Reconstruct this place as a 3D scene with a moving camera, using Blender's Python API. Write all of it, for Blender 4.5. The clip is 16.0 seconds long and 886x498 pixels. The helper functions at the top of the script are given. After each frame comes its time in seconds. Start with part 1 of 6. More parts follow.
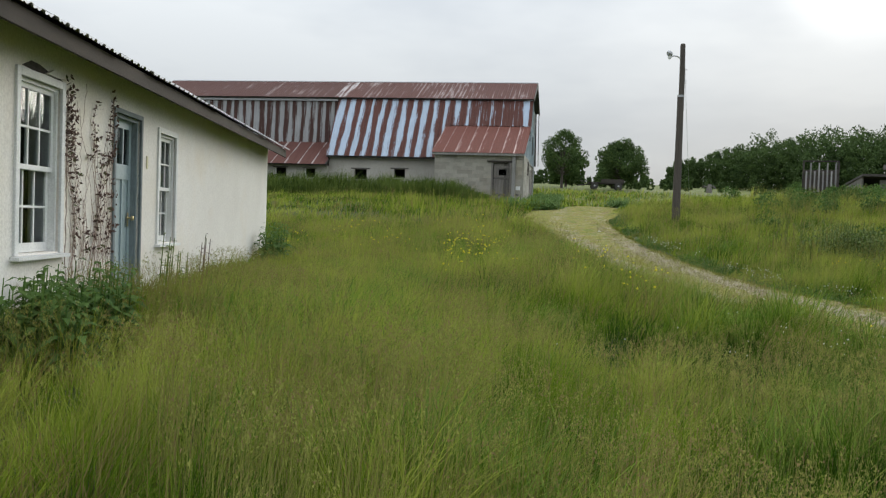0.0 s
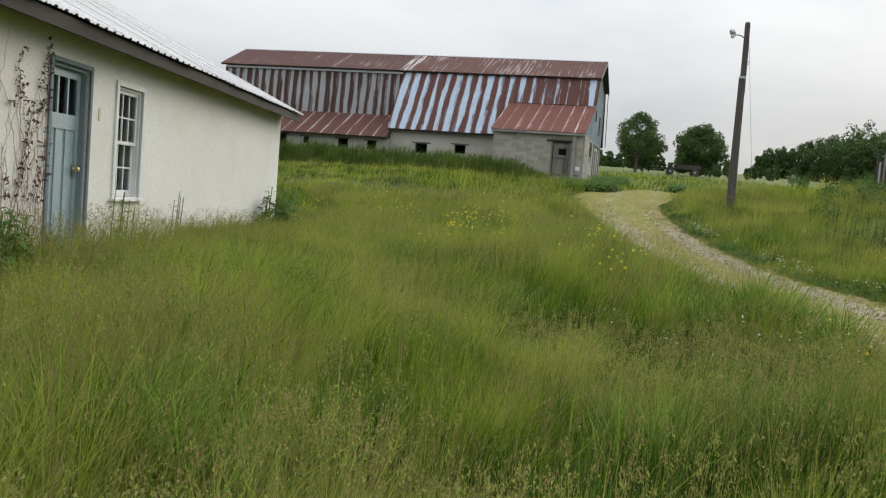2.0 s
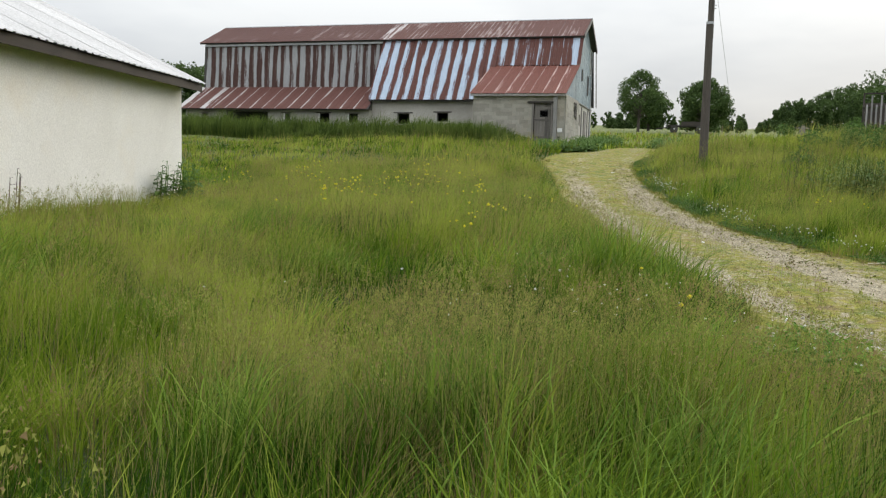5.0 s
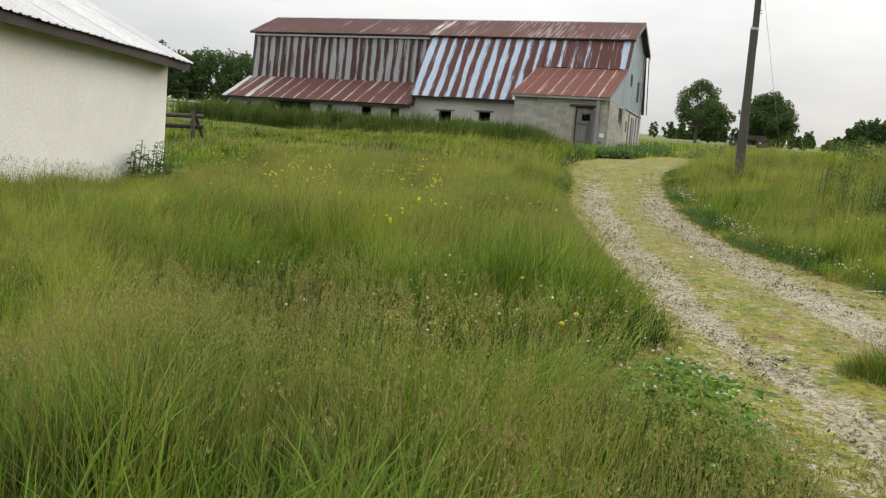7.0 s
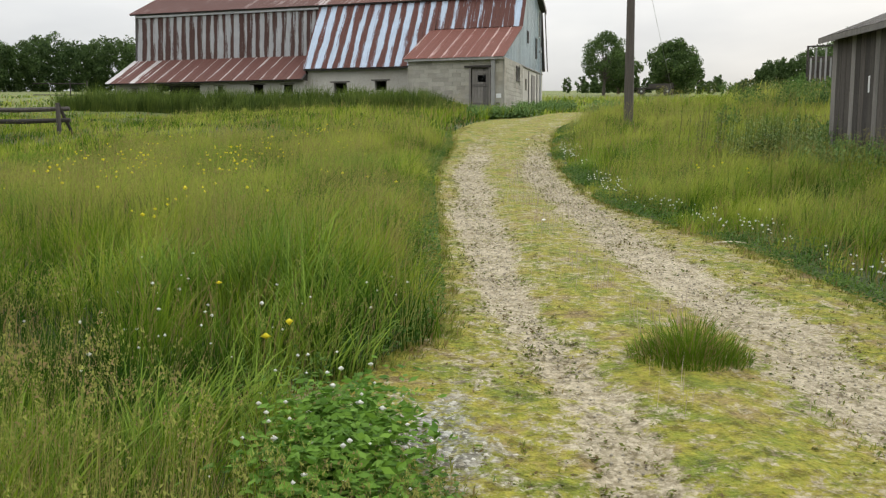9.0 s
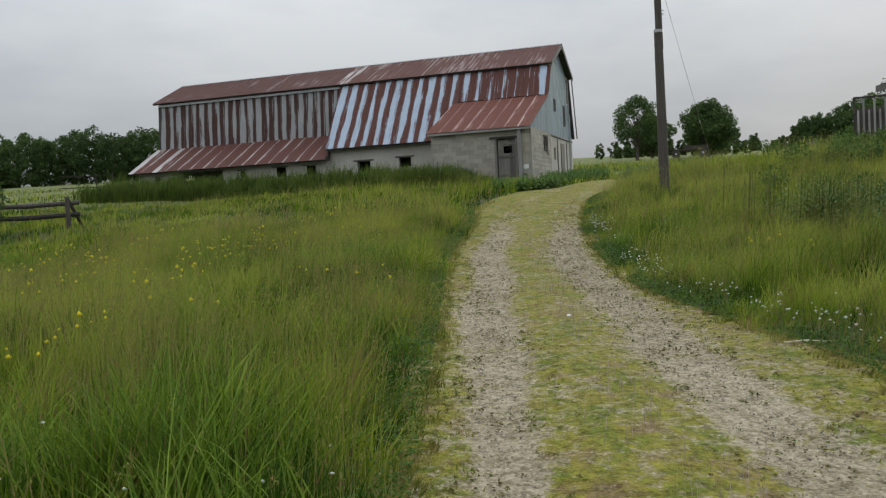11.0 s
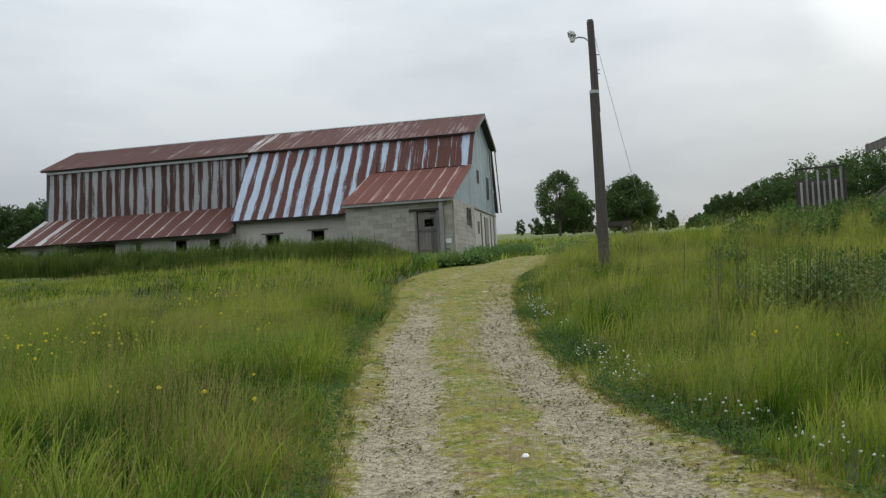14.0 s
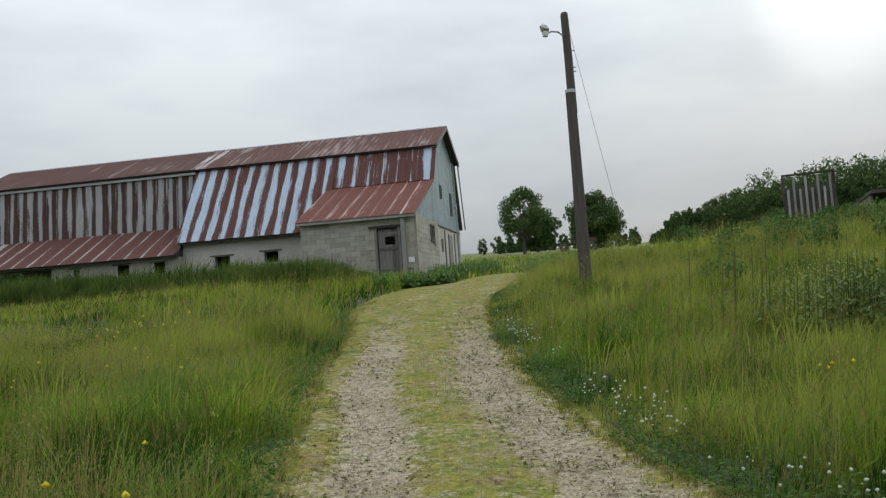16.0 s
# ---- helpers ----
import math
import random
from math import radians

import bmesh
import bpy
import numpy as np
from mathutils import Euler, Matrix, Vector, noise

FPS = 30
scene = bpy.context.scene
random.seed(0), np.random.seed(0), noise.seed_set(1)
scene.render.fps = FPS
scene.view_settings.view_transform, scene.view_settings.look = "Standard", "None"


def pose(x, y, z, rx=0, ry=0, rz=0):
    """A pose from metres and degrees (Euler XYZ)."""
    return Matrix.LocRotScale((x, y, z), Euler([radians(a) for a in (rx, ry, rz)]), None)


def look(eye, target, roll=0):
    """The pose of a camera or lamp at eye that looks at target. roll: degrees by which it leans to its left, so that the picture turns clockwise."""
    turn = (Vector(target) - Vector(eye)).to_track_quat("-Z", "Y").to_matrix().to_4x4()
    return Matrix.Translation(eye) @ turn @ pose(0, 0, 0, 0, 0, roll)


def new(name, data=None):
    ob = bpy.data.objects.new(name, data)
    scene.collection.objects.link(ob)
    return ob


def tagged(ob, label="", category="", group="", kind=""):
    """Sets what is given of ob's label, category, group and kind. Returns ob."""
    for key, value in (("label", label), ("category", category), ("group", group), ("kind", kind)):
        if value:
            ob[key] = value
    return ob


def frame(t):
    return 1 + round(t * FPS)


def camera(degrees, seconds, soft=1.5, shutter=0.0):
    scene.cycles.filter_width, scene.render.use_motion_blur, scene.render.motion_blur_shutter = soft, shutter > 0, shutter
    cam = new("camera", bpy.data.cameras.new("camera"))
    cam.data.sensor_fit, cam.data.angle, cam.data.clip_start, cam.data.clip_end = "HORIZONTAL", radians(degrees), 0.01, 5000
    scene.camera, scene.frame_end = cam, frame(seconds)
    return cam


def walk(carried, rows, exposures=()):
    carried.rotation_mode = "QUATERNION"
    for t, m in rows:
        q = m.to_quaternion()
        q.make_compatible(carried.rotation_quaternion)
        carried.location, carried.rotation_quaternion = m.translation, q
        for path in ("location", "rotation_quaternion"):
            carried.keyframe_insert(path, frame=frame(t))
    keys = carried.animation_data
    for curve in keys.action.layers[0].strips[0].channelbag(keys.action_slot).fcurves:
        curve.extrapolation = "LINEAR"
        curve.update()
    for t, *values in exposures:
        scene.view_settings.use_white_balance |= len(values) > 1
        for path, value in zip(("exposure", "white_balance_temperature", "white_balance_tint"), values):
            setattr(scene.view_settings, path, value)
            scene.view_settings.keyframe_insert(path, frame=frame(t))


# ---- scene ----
cam = camera(54.6, 16.0, soft=1.25)
METRES, EYE, TILT, LEAN, TURN = 14.9, 1.5, 1.95, 0.9, -7.7
ROWS = [
    (0.0, 0.0, 0.0, 0.0, 0.19, -3.6, -3.08),
    (0.5, 0.0257, 0.0045, -0.0015, 2.02, -5.28, -4.96),
    (1.0, 0.0512, 0.0154, -0.0053, 4.43, -6.11, -5.56),
    (1.5, 0.0755, 0.0255, -0.0028, 3.86, -5.91, -3.64),
    (2.0, 0.0977, 0.0326, -0.0028, 5.87, -5.4, -5.45),
    (2.5, 0.1231, 0.0439, -0.006, 4.2, -5.75, -6.4),
    (3.0, 0.1486, 0.0537, -0.0054, 0.68, -6.22, -5.51),
    (3.5, 0.1724, 0.0625, -0.0064, 0.78, -7.23, -5.45),
    (4.0, 0.193, 0.0787, -0.0088, 2.69, -7.04, -3.94),
    (6.5, 0.2965, 0.156, -0.0077, 11.65, -7.52, -4.04),
    (7.0, 0.3185, 0.1789, -0.0112, 11.68, -7.48, -5.2),
    (7.5, 0.3411, 0.201, -0.0103, 11.6, -7.27, -3.96),
    (8.0, 0.3625, 0.2206, -0.009, 14.01, -9.4, -4.01),
    (8.5, 0.3792, 0.2471, -0.0103, 12.67, -10.56, -2.01),
    (9.0, 0.3958, 0.2674, -0.0083, 6.66, -9.22, -0.68),
    (9.5, 0.402, 0.2993, -0.0052, 8.05, -6.06, -1.32),
    (10.0, 0.4032, 0.3329, -0.0021, 8.9, -4.21, 0.78),
    (12.5, 0.409, 0.5119, -0.0058, 8.35, -4.78, 3.14),
    (13.0, 0.4039, 0.5489, -0.0049, 5.52, -2.88, 2.1),
    (13.5, 0.3946, 0.5835, -0.0037, 4.3, -1.06, 1.51),
    (14.0, 0.3882, 0.6178, -0.0047, 3.71, 0.47, 1.97),
    (14.5, 0.3799, 0.6561, -0.0067, 5.28, 1.85, 3.4),
    (15.0, 0.3771, 0.6958, -0.0081, 5.02, 1.77, 4.16),
    (15.5, 0.3755, 0.7357, -0.0098, 3.56, 1.58, 3.86),
    (16.0, 0.373, 0.7717, -0.0089, 1.09, 1.77, 3.01),
]
WORLD = pose(0, 0, EYE, TILT) @ pose(0, 0, 0, 0, LEAN) @ pose(0, 0, 0, 0, 0, TURN)
EXPOSURES = [(0.0, -0.2, 6550, 7), (0.5, -0.15, 6550, 7), (1.0, 0.2, 6550, 7), (1.5, 0.28, 6700, 8), (2.0, -0.1, 6700, 8), (2.5, -0.1, 6700, 8), (3.5, -0.1, 6700, 8), (4.2, 0.12, 6700, 8), (6.5, 0.08, 7000, 9), (7.5, 0.12, 7000, 9), (8.0, -0.12, 7000, 9), (8.5, 0.2, 7000, 9), (9.0, 0.22, 7000, 9), (9.5, 0.25, 7000, 9), (10.0, -0.55, 6800, 8), (12.5, -0.25, 6550, 9), (13.0, -0.2, 6600, 10), (13.5, -0.52, 6500, 6), (14.0, -0.4, 6500, 6), (14.5, -0.72, 6500, 6), (15.0, -0.55, 6500, 6), (15.5, -0.4, 6500, 6), (16.0, -0.42, 6500, 6)]
walk(cam, [(t, WORLD @ pose(METRES * x, METRES * y, METRES * z, 90 + pitch, roll, yaw)) for t, x, y, z, yaw, pitch, roll in ROWS], EXPOSURES)

# ---- daylight: an overcast evening sky, the sun low behind thin cloud ----
SUN_AZ, SUN_EL = 33.3, 16.5
sun = new("sun", bpy.data.lights.new("sun", "SUN"))
sun.data.energy, sun.data.angle, sun.data.color = 1.5, radians(25), (1.0, 0.95, 0.86)
sun_way = Vector((math.sin(radians(SUN_AZ)) * math.cos(radians(SUN_EL)), math.cos(radians(SUN_AZ)) * math.cos(radians(SUN_EL)), math.sin(radians(SUN_EL))))
sun.matrix_world = look(sun_way * 100, (0, 0, 0))
world = bpy.data.worlds.new("overcast_sky")
scene.world = world
world.use_nodes = True
wn, wl = world.node_tree.nodes, world.node_tree.links
wn.clear()


def wnode(kind, **values):
    n = wn.new(kind)
    for k, v in values.items():
        n.inputs[k].default_value = v
    return n


w_out = wn.new("ShaderNodeOutputWorld")
w_sky = wn.new("ShaderNodeTexSky")
w_sky.sky_type, w_sky.sun_disc = "NISHITA", False
w_sky.sun_elevation, w_sky.sun_rotation = radians(SUN_EL), radians(SUN_AZ)
w_clear = wnode("ShaderNodeBackground", Strength=0.024)
wl.new(w_sky.outputs[0], w_clear.inputs[0])
w_co = wn.new("ShaderNodeTexCoord")
w_sep = wn.new("ShaderNodeSeparateXYZ")
wl.new(w_co.outputs["Generated"], w_sep.inputs[0])
w_map = wnode("ShaderNodeMapping", Scale=(1.0, 1.0, 3.2))
wl.new(w_co.outputs["Generated"], w_map.inputs[0])
w_noise = wnode("ShaderNodeTexNoise", Scale=1.6, Detail=5.0, Roughness=0.55)
wl.new(w_map.outputs[0], w_noise.inputs["Vector"])
w_ramp = wn.new("ShaderNodeValToRGB")
w_ramp.color_ramp.elements[0].position, w_ramp.color_ramp.elements[0].color = 0.34, (0.46, 0.50, 0.57, 1)
w_ramp.color_ramp.elements[1].position, w_ramp.color_ramp.elements[1].color = 0.66, (0.71, 0.74, 0.785, 1)
wl.new(w_noise.outputs[0], w_ramp.inputs[0])
w_rise = wn.new("ShaderNodeMapRange")
w_rise.inputs[1].default_value, w_rise.inputs[2].default_value = 0.0, 1.0
w_rise.inputs[3].default_value, w_rise.inputs[4].default_value = 0.78, 4.3
wl.new(w_sep.outputs[2], w_rise.inputs[0])
w_cloud = wn.new("ShaderNodeBackground")
wl.new(w_ramp.outputs[0], w_cloud.inputs[0])
wl.new(w_rise.outputs[0], w_cloud.inputs[1])
w_sun = wn.new("ShaderNodeVectorMath")
w_sun.operation = "DOT_PRODUCT"
wl.new(w_co.outputs["Generated"], w_sun.inputs[0])
w_sun.inputs[1].default_value = sun_way
w_near = wn.new("ShaderNodeMapRange")
w_near.interpolation_type = "SMOOTHERSTEP"
w_near.inputs[1].default_value, w_near.inputs[2].default_value = 0.9935, 1.0
w_near.inputs[3].default_value, w_near.inputs[4].default_value = 0.0, 0.30
wl.new(w_sun.outputs["Value"], w_near.inputs[0])
w_glow = wnode("ShaderNodeBackground", Color=(1.0, 0.95, 0.90, 1))
wl.new(w_near.outputs[0], w_glow.inputs[1])
w_add = wn.new("ShaderNodeAddShader")
w_mix = wnode("ShaderNodeMixShader")
w_mix.inputs[0].default_value = 0.86
wl.new(w_clear.outputs[0], w_mix.inputs[1])
wl.new(w_cloud.outputs[0], w_mix.inputs[2])
wl.new(w_mix.outputs[0], w_add.inputs[0])
wl.new(w_glow.outputs[0], w_add.inputs[1])
wl.new(w_add.outputs[0], w_out.inputs[0])

# ---- materials ----
def nodes_of(name):
    m = bpy.data.materials.new(name)
    m.use_nodes = True
    nt = m.node_tree
    return m, nt, nt.nodes["Principled BSDF"]


def ramp(nt, source, stops):
    r = nt.nodes.new("ShaderNodeValToRGB")
    while len(r.color_ramp.elements) < len(stops):
        r.color_ramp.elements.new(0.5)
    for e, (p, c) in zip(r.color_ramp.elements, stops):
        e.position, e.color = p, (*c, 1) if len(c) == 3 else c
    nt.links.new(source, r.inputs[0])
    return r.outputs[0]


def noise_of(nt, vector, scale, detail=4.0, rough=0.55, stretch=None):
    if stretch:
        mp = nt.nodes.new("ShaderNodeMapping")
        mp.inputs["Scale"].default_value = stretch
        nt.links.new(vector, mp.inputs[0])
        vector = mp.outputs[0]
    n = nt.nodes.new("ShaderNodeTexNoise")
    n.inputs["Scale"].default_value, n.inputs["Detail"].default_value, n.inputs["Roughness"].default_value = scale, detail, rough
    nt.links.new(vector, n.inputs["Vector"])
    return n.outputs[0]


def blend(nt, fac, a, b, mode="MIX"):
    n = nt.nodes.new("ShaderNodeMix")
    n.data_type, n.blend_type = "RGBA", mode
    for socket, v in ((n.inputs[0], fac), (n.inputs[6], a), (n.inputs[7], b)):
        if isinstance(v, (int, float)):
            socket.default_value = v
        elif isinstance(v, tuple):
            socket.default_value = (*v, 1)
        else:
            nt.links.new(v, socket)
    return n.outputs[2]


def calc(nt, op, a, b=0.0, c=0.0):
    n = nt.nodes.new("ShaderNodeMath")
    n.operation = op
    for socket, v in zip(n.inputs, (a, b, c)):
        if isinstance(v, (int, float)):
            socket.default_value = v
        else:
            nt.links.new(v, socket)
    return n.outputs[0]


def place_of(nt, kind="Object"):
    if kind == "World":
        return nt.nodes.new("ShaderNodeNewGeometry").outputs["Position"]
    return nt.nodes.new("ShaderNodeTexCoord").outputs[kind]


def bumped(nt, p, height, strength, distance):
    b = nt.nodes.new("ShaderNodeBump")
    b.inputs["Strength"].default_value, b.inputs["Distance"].default_value = strength, distance
    nt.links.new(height, b.inputs["Height"])
    nt.links.new(b.outputs[0], p.inputs["Normal"])


def per_piece(nt, island=False):
    if island:
        return nt.nodes.new("ShaderNodeNewGeometry").outputs["Random Per Island"]
    return nt.nodes.new("ShaderNodeObjectInfo").outputs["Random"]


def plain(name, dark, light, scale=3.0, grain=60.0, rough=0.8, metal=0.0, bump=0.25, depth=0.004, stretch=None, piece=0.25, stain=None, island=False):
    """A surface with broad variation, fine grain, a little relief, and a shade of its own for each piece."""
    m, nt, p = nodes_of(name)
    v = place_of(nt, "World")
    broad = noise_of(nt, v, scale, 5.0, 0.6, stretch)
    fine = noise_of(nt, v, grain, 3.0, 0.6, stretch)
    col = ramp(nt, broad, [(0.3, dark), (0.7, light)])
    col = blend(nt, 0.35, col, ramp(nt, fine, [(0.3, tuple(c * 0.55 for c in dark)), (0.7, tuple(min(1, c * 1.15) for c in light))]))
    if stain:
        mask = ramp(nt, noise_of(nt, v, scale * 0.45, 6.0, 0.65), [(0.52, (0, 0, 0)), (0.72, (1, 1, 1))])
        col = blend(nt, calc(nt, "MULTIPLY", mask, 0.6), col, stain)
    if piece:
        r = per_piece(nt, island)
        col = blend(nt, 1.0, col, ramp(nt, r, [(0.0, (1 - piece,) * 3), (1.0, (1 + piece * 0.4,) * 3)]), "MULTIPLY")
    nt.links.new(col, p.inputs["Base Color"])
    p.inputs["Roughness"].default_value, p.inputs["Metallic"].default_value = rough, metal
    if bump:
        bumped(nt, p, fine, bump, depth)
    return m


def sheet_metal(name, rust, zinc, cover, band=None, rough=0.6, rib=0.26, rub_light=0.16):
    """Old roofing sheet: rust that runs down the slope over galvanised steel. Local x runs across the sheet, y up it.
    cover: how much is rusted; band: the part of a sheet's width, from 0 to 1, where the zinc has held."""
    m, nt, p = nodes_of(name)
    v = place_of(nt)
    r = per_piece(nt)
    shift = nt.nodes.new("ShaderNodeVectorMath")
    shift.operation = "MULTIPLY_ADD"
    nt.links.new(r, shift.inputs[0])
    shift.inputs[1].default_value = (37.0, 91.0, 13.0)
    nt.links.new(v, shift.inputs[2])
    w = shift.outputs[0]
    run = noise_of(nt, w, 2.2, 5.0, 0.6, (2.4, 0.22, 1.0))
    broad = noise_of(nt, place_of(nt, "World"), 0.35, 3.0, 0.5)
    fine = noise_of(nt, w, 26.0, 4.0, 0.65, (1.0, 0.35, 1.0))
    amount = calc(nt, "ADD", calc(nt, "MULTIPLY", run, 1.0), calc(nt, "MULTIPLY", calc(nt, "SUBTRACT", fine, 0.5), 0.35))
    amount = calc(nt, "ADD", amount, calc(nt, "MULTIPLY", calc(nt, "SUBTRACT", broad, 0.5), 0.5))
    sep = nt.nodes.new("ShaderNodeSeparateXYZ")
    nt.links.new(v, sep.inputs[0])
    # rib highlight put into the colour: rust thins to zinc on each crest
    crest = calc(nt, "ABSOLUTE", calc(nt, "SUBTRACT", calc(nt, "FRACT", calc(nt, "ADD", calc(nt, "DIVIDE", sep.outputs[0], rib), 0.5)), 0.5))
    worn_light = calc(nt, "MAXIMUM", calc(nt, "SUBTRACT", 1.0, calc(nt, "MULTIPLY", crest, 7.0)), 0.0)
    amount = calc(nt, "SUBTRACT", amount, calc(nt, "MULTIPLY", calc(nt, "MULTIPLY", worn_light, noise_of(nt, w, 3.0, 4.0, 0.6, (1.0, 0.25, 1.0))), rub_light * 2))
    if band:
        mid, half = (band[0] + band[1]) / 2, (band[1] - band[0]) / 2
        off = calc(nt, "SUBTRACT", half, calc(nt, "ABSOLUTE", calc(nt, "SUBTRACT", sep.outputs[0], mid)))
        amount = calc(nt, "SUBTRACT", amount, calc(nt, "MULTIPLY", off, band[2]))
    amount = calc(nt, "ADD", amount, calc(nt, "MULTIPLY", calc(nt, "SUBTRACT", r, 0.5), 0.16))
    mask = ramp(nt, amount, [(0.98 - cover - 0.06, (0, 0, 0)), (0.98 - cover + 0.06, (1, 1, 1))])
    rusty = ramp(nt, fine, [(0.25, tuple(c * 0.62 for c in rust)), (0.55, rust), (0.8, tuple(min(1, c * 1.35) for c in rust))])
    steel = ramp(nt, noise_of(nt, w, 5.0, 4.0, 0.6, (1.5, 0.3, 1.0)), [(0.3, tuple(c * 0.82 for c in zinc)), (0.7, zinc)])
    nt.links.new(blend(nt, mask, steel, rusty), p.inputs["Base Color"])
    nt.links.new(calc(nt, "ADD", calc(nt, "MULTIPLY", mask, 0.3), rough - 0.15), p.inputs["Roughness"])
    nt.links.new(calc(nt, "MULTIPLY", calc(nt, "SUBTRACT", 1.0, mask), 0.25), p.inputs["Metallic"])
    p.inputs["Specular IOR Level"].default_value = 0.2
    bumped(nt, p, fine, 0.2, 0.004)
    return m


def foliage(name, dark, light, dry=None, dryness=0.0, patch=0.25, rough=0.75, shine=0.2, tones=None):
    """Blades and leaves: each its own shade, with drifts of paler and darker growth over the field."""
    m, nt, p = nodes_of(name)
    v = place_of(nt, "World")
    r = per_piece(nt, True)
    drift = calc(nt, "ADD", calc(nt, "MULTIPLY", noise_of(nt, v, patch, 4.0, 0.6), 0.6), calc(nt, "MULTIPLY", noise_of(nt, v, patch * 5, 3.0, 0.6), 0.4))
    both = calc(nt, "ADD", calc(nt, "MULTIPLY", r, 0.40), calc(nt, "MULTIPLY", drift, 1.0))
    col = ramp(nt, both, [(0.42, dark), (0.98, light)])
    if tones:
        tone = nt.nodes.new("ShaderNodeAttribute")
        tone.attribute_name = "tone"
        own = calc(nt, "ADD", calc(nt, "MULTIPLY", tone.outputs["Fac"], 0.75), calc(nt, "ADD", calc(nt, "MULTIPLY", drift, 0.42), calc(nt, "MULTIPLY", r, 0.10)))
        col = ramp(nt, calc(nt, "SUBTRACT", own, 0.13), tones)
    if dry:
        mask = calc(nt, "GREATER_THAN", calc(nt, "ADD", calc(nt, "MULTIPLY", calc(nt, "FRACT", calc(nt, "MULTIPLY", r, 17.3)), 0.55), calc(nt, "MULTIPLY", noise_of(nt, v, patch * 1.9, 3.0), 0.9)), 1.02 - dryness)
        col = blend(nt, calc(nt, "MULTIPLY", mask, 0.85), col, dry)
    nt.links.new(col, p.inputs["Base Color"])
    p.inputs["Roughness"].default_value = rough
    p.inputs["Specular IOR Level"].default_value = shine
    thin = nt.nodes.new("ShaderNodeBsdfTranslucent")
    nt.links.new(col, thin.inputs[0])
    mix = nt.nodes.new("ShaderNodeMixShader")
    mix.inputs[0].default_value = 0.35
    nt.links.new(p.outputs[0], mix.inputs[1])
    nt.links.new(thin.outputs[0], mix.inputs[2])
    nt.links.new(mix.outputs[0], nt.nodes["Material Output"].inputs[0])
    return m


def meadow_soil(name):
    """Thatch and humus under the tall grass, darkened for the shaded gaps between blades; cropped turf out on the far
    fields.
    """
    m, nt, p = nodes_of(name)
    v = place_of(nt, "World")
    broad = noise_of(nt, v, 0.11, 5.0, 0.6)
    mid = noise_of(nt, v, 1.3, 5.0, 0.65)
    fine = noise_of(nt, v, 22.0, 4.0, 0.7)
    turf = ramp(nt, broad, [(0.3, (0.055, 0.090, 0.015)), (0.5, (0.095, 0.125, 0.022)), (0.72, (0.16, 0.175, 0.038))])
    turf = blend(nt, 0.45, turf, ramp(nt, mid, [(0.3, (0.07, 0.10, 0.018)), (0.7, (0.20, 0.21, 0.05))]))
    # soil tone that also carries the dark depth between the blades
    thatch_shade = ramp(nt, mid, [(0.3, (0.030, 0.048, 0.010)), (0.55, (0.058, 0.080, 0.016)), (0.75, (0.092, 0.090, 0.032))])
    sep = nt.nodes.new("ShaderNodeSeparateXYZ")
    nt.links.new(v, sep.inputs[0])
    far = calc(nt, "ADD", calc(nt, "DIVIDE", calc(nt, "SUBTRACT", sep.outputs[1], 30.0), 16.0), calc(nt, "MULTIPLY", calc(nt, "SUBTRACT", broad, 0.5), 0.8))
    col = blend(nt, ramp(nt, far, [(0.0, (0, 0, 0)), (1.0, (1, 1, 1))]), thatch_shade, turf)
    col = blend(nt, 0.5, col, ramp(nt, fine, [(0.3, (0.35,) * 3), (0.7, (1.35,) * 3)]), "MULTIPLY")
    nt.links.new(col, p.inputs["Base Color"])
    p.inputs["Roughness"].default_value = 0.95
    bumped(nt, p, fine, 0.8, 0.08)
    return m


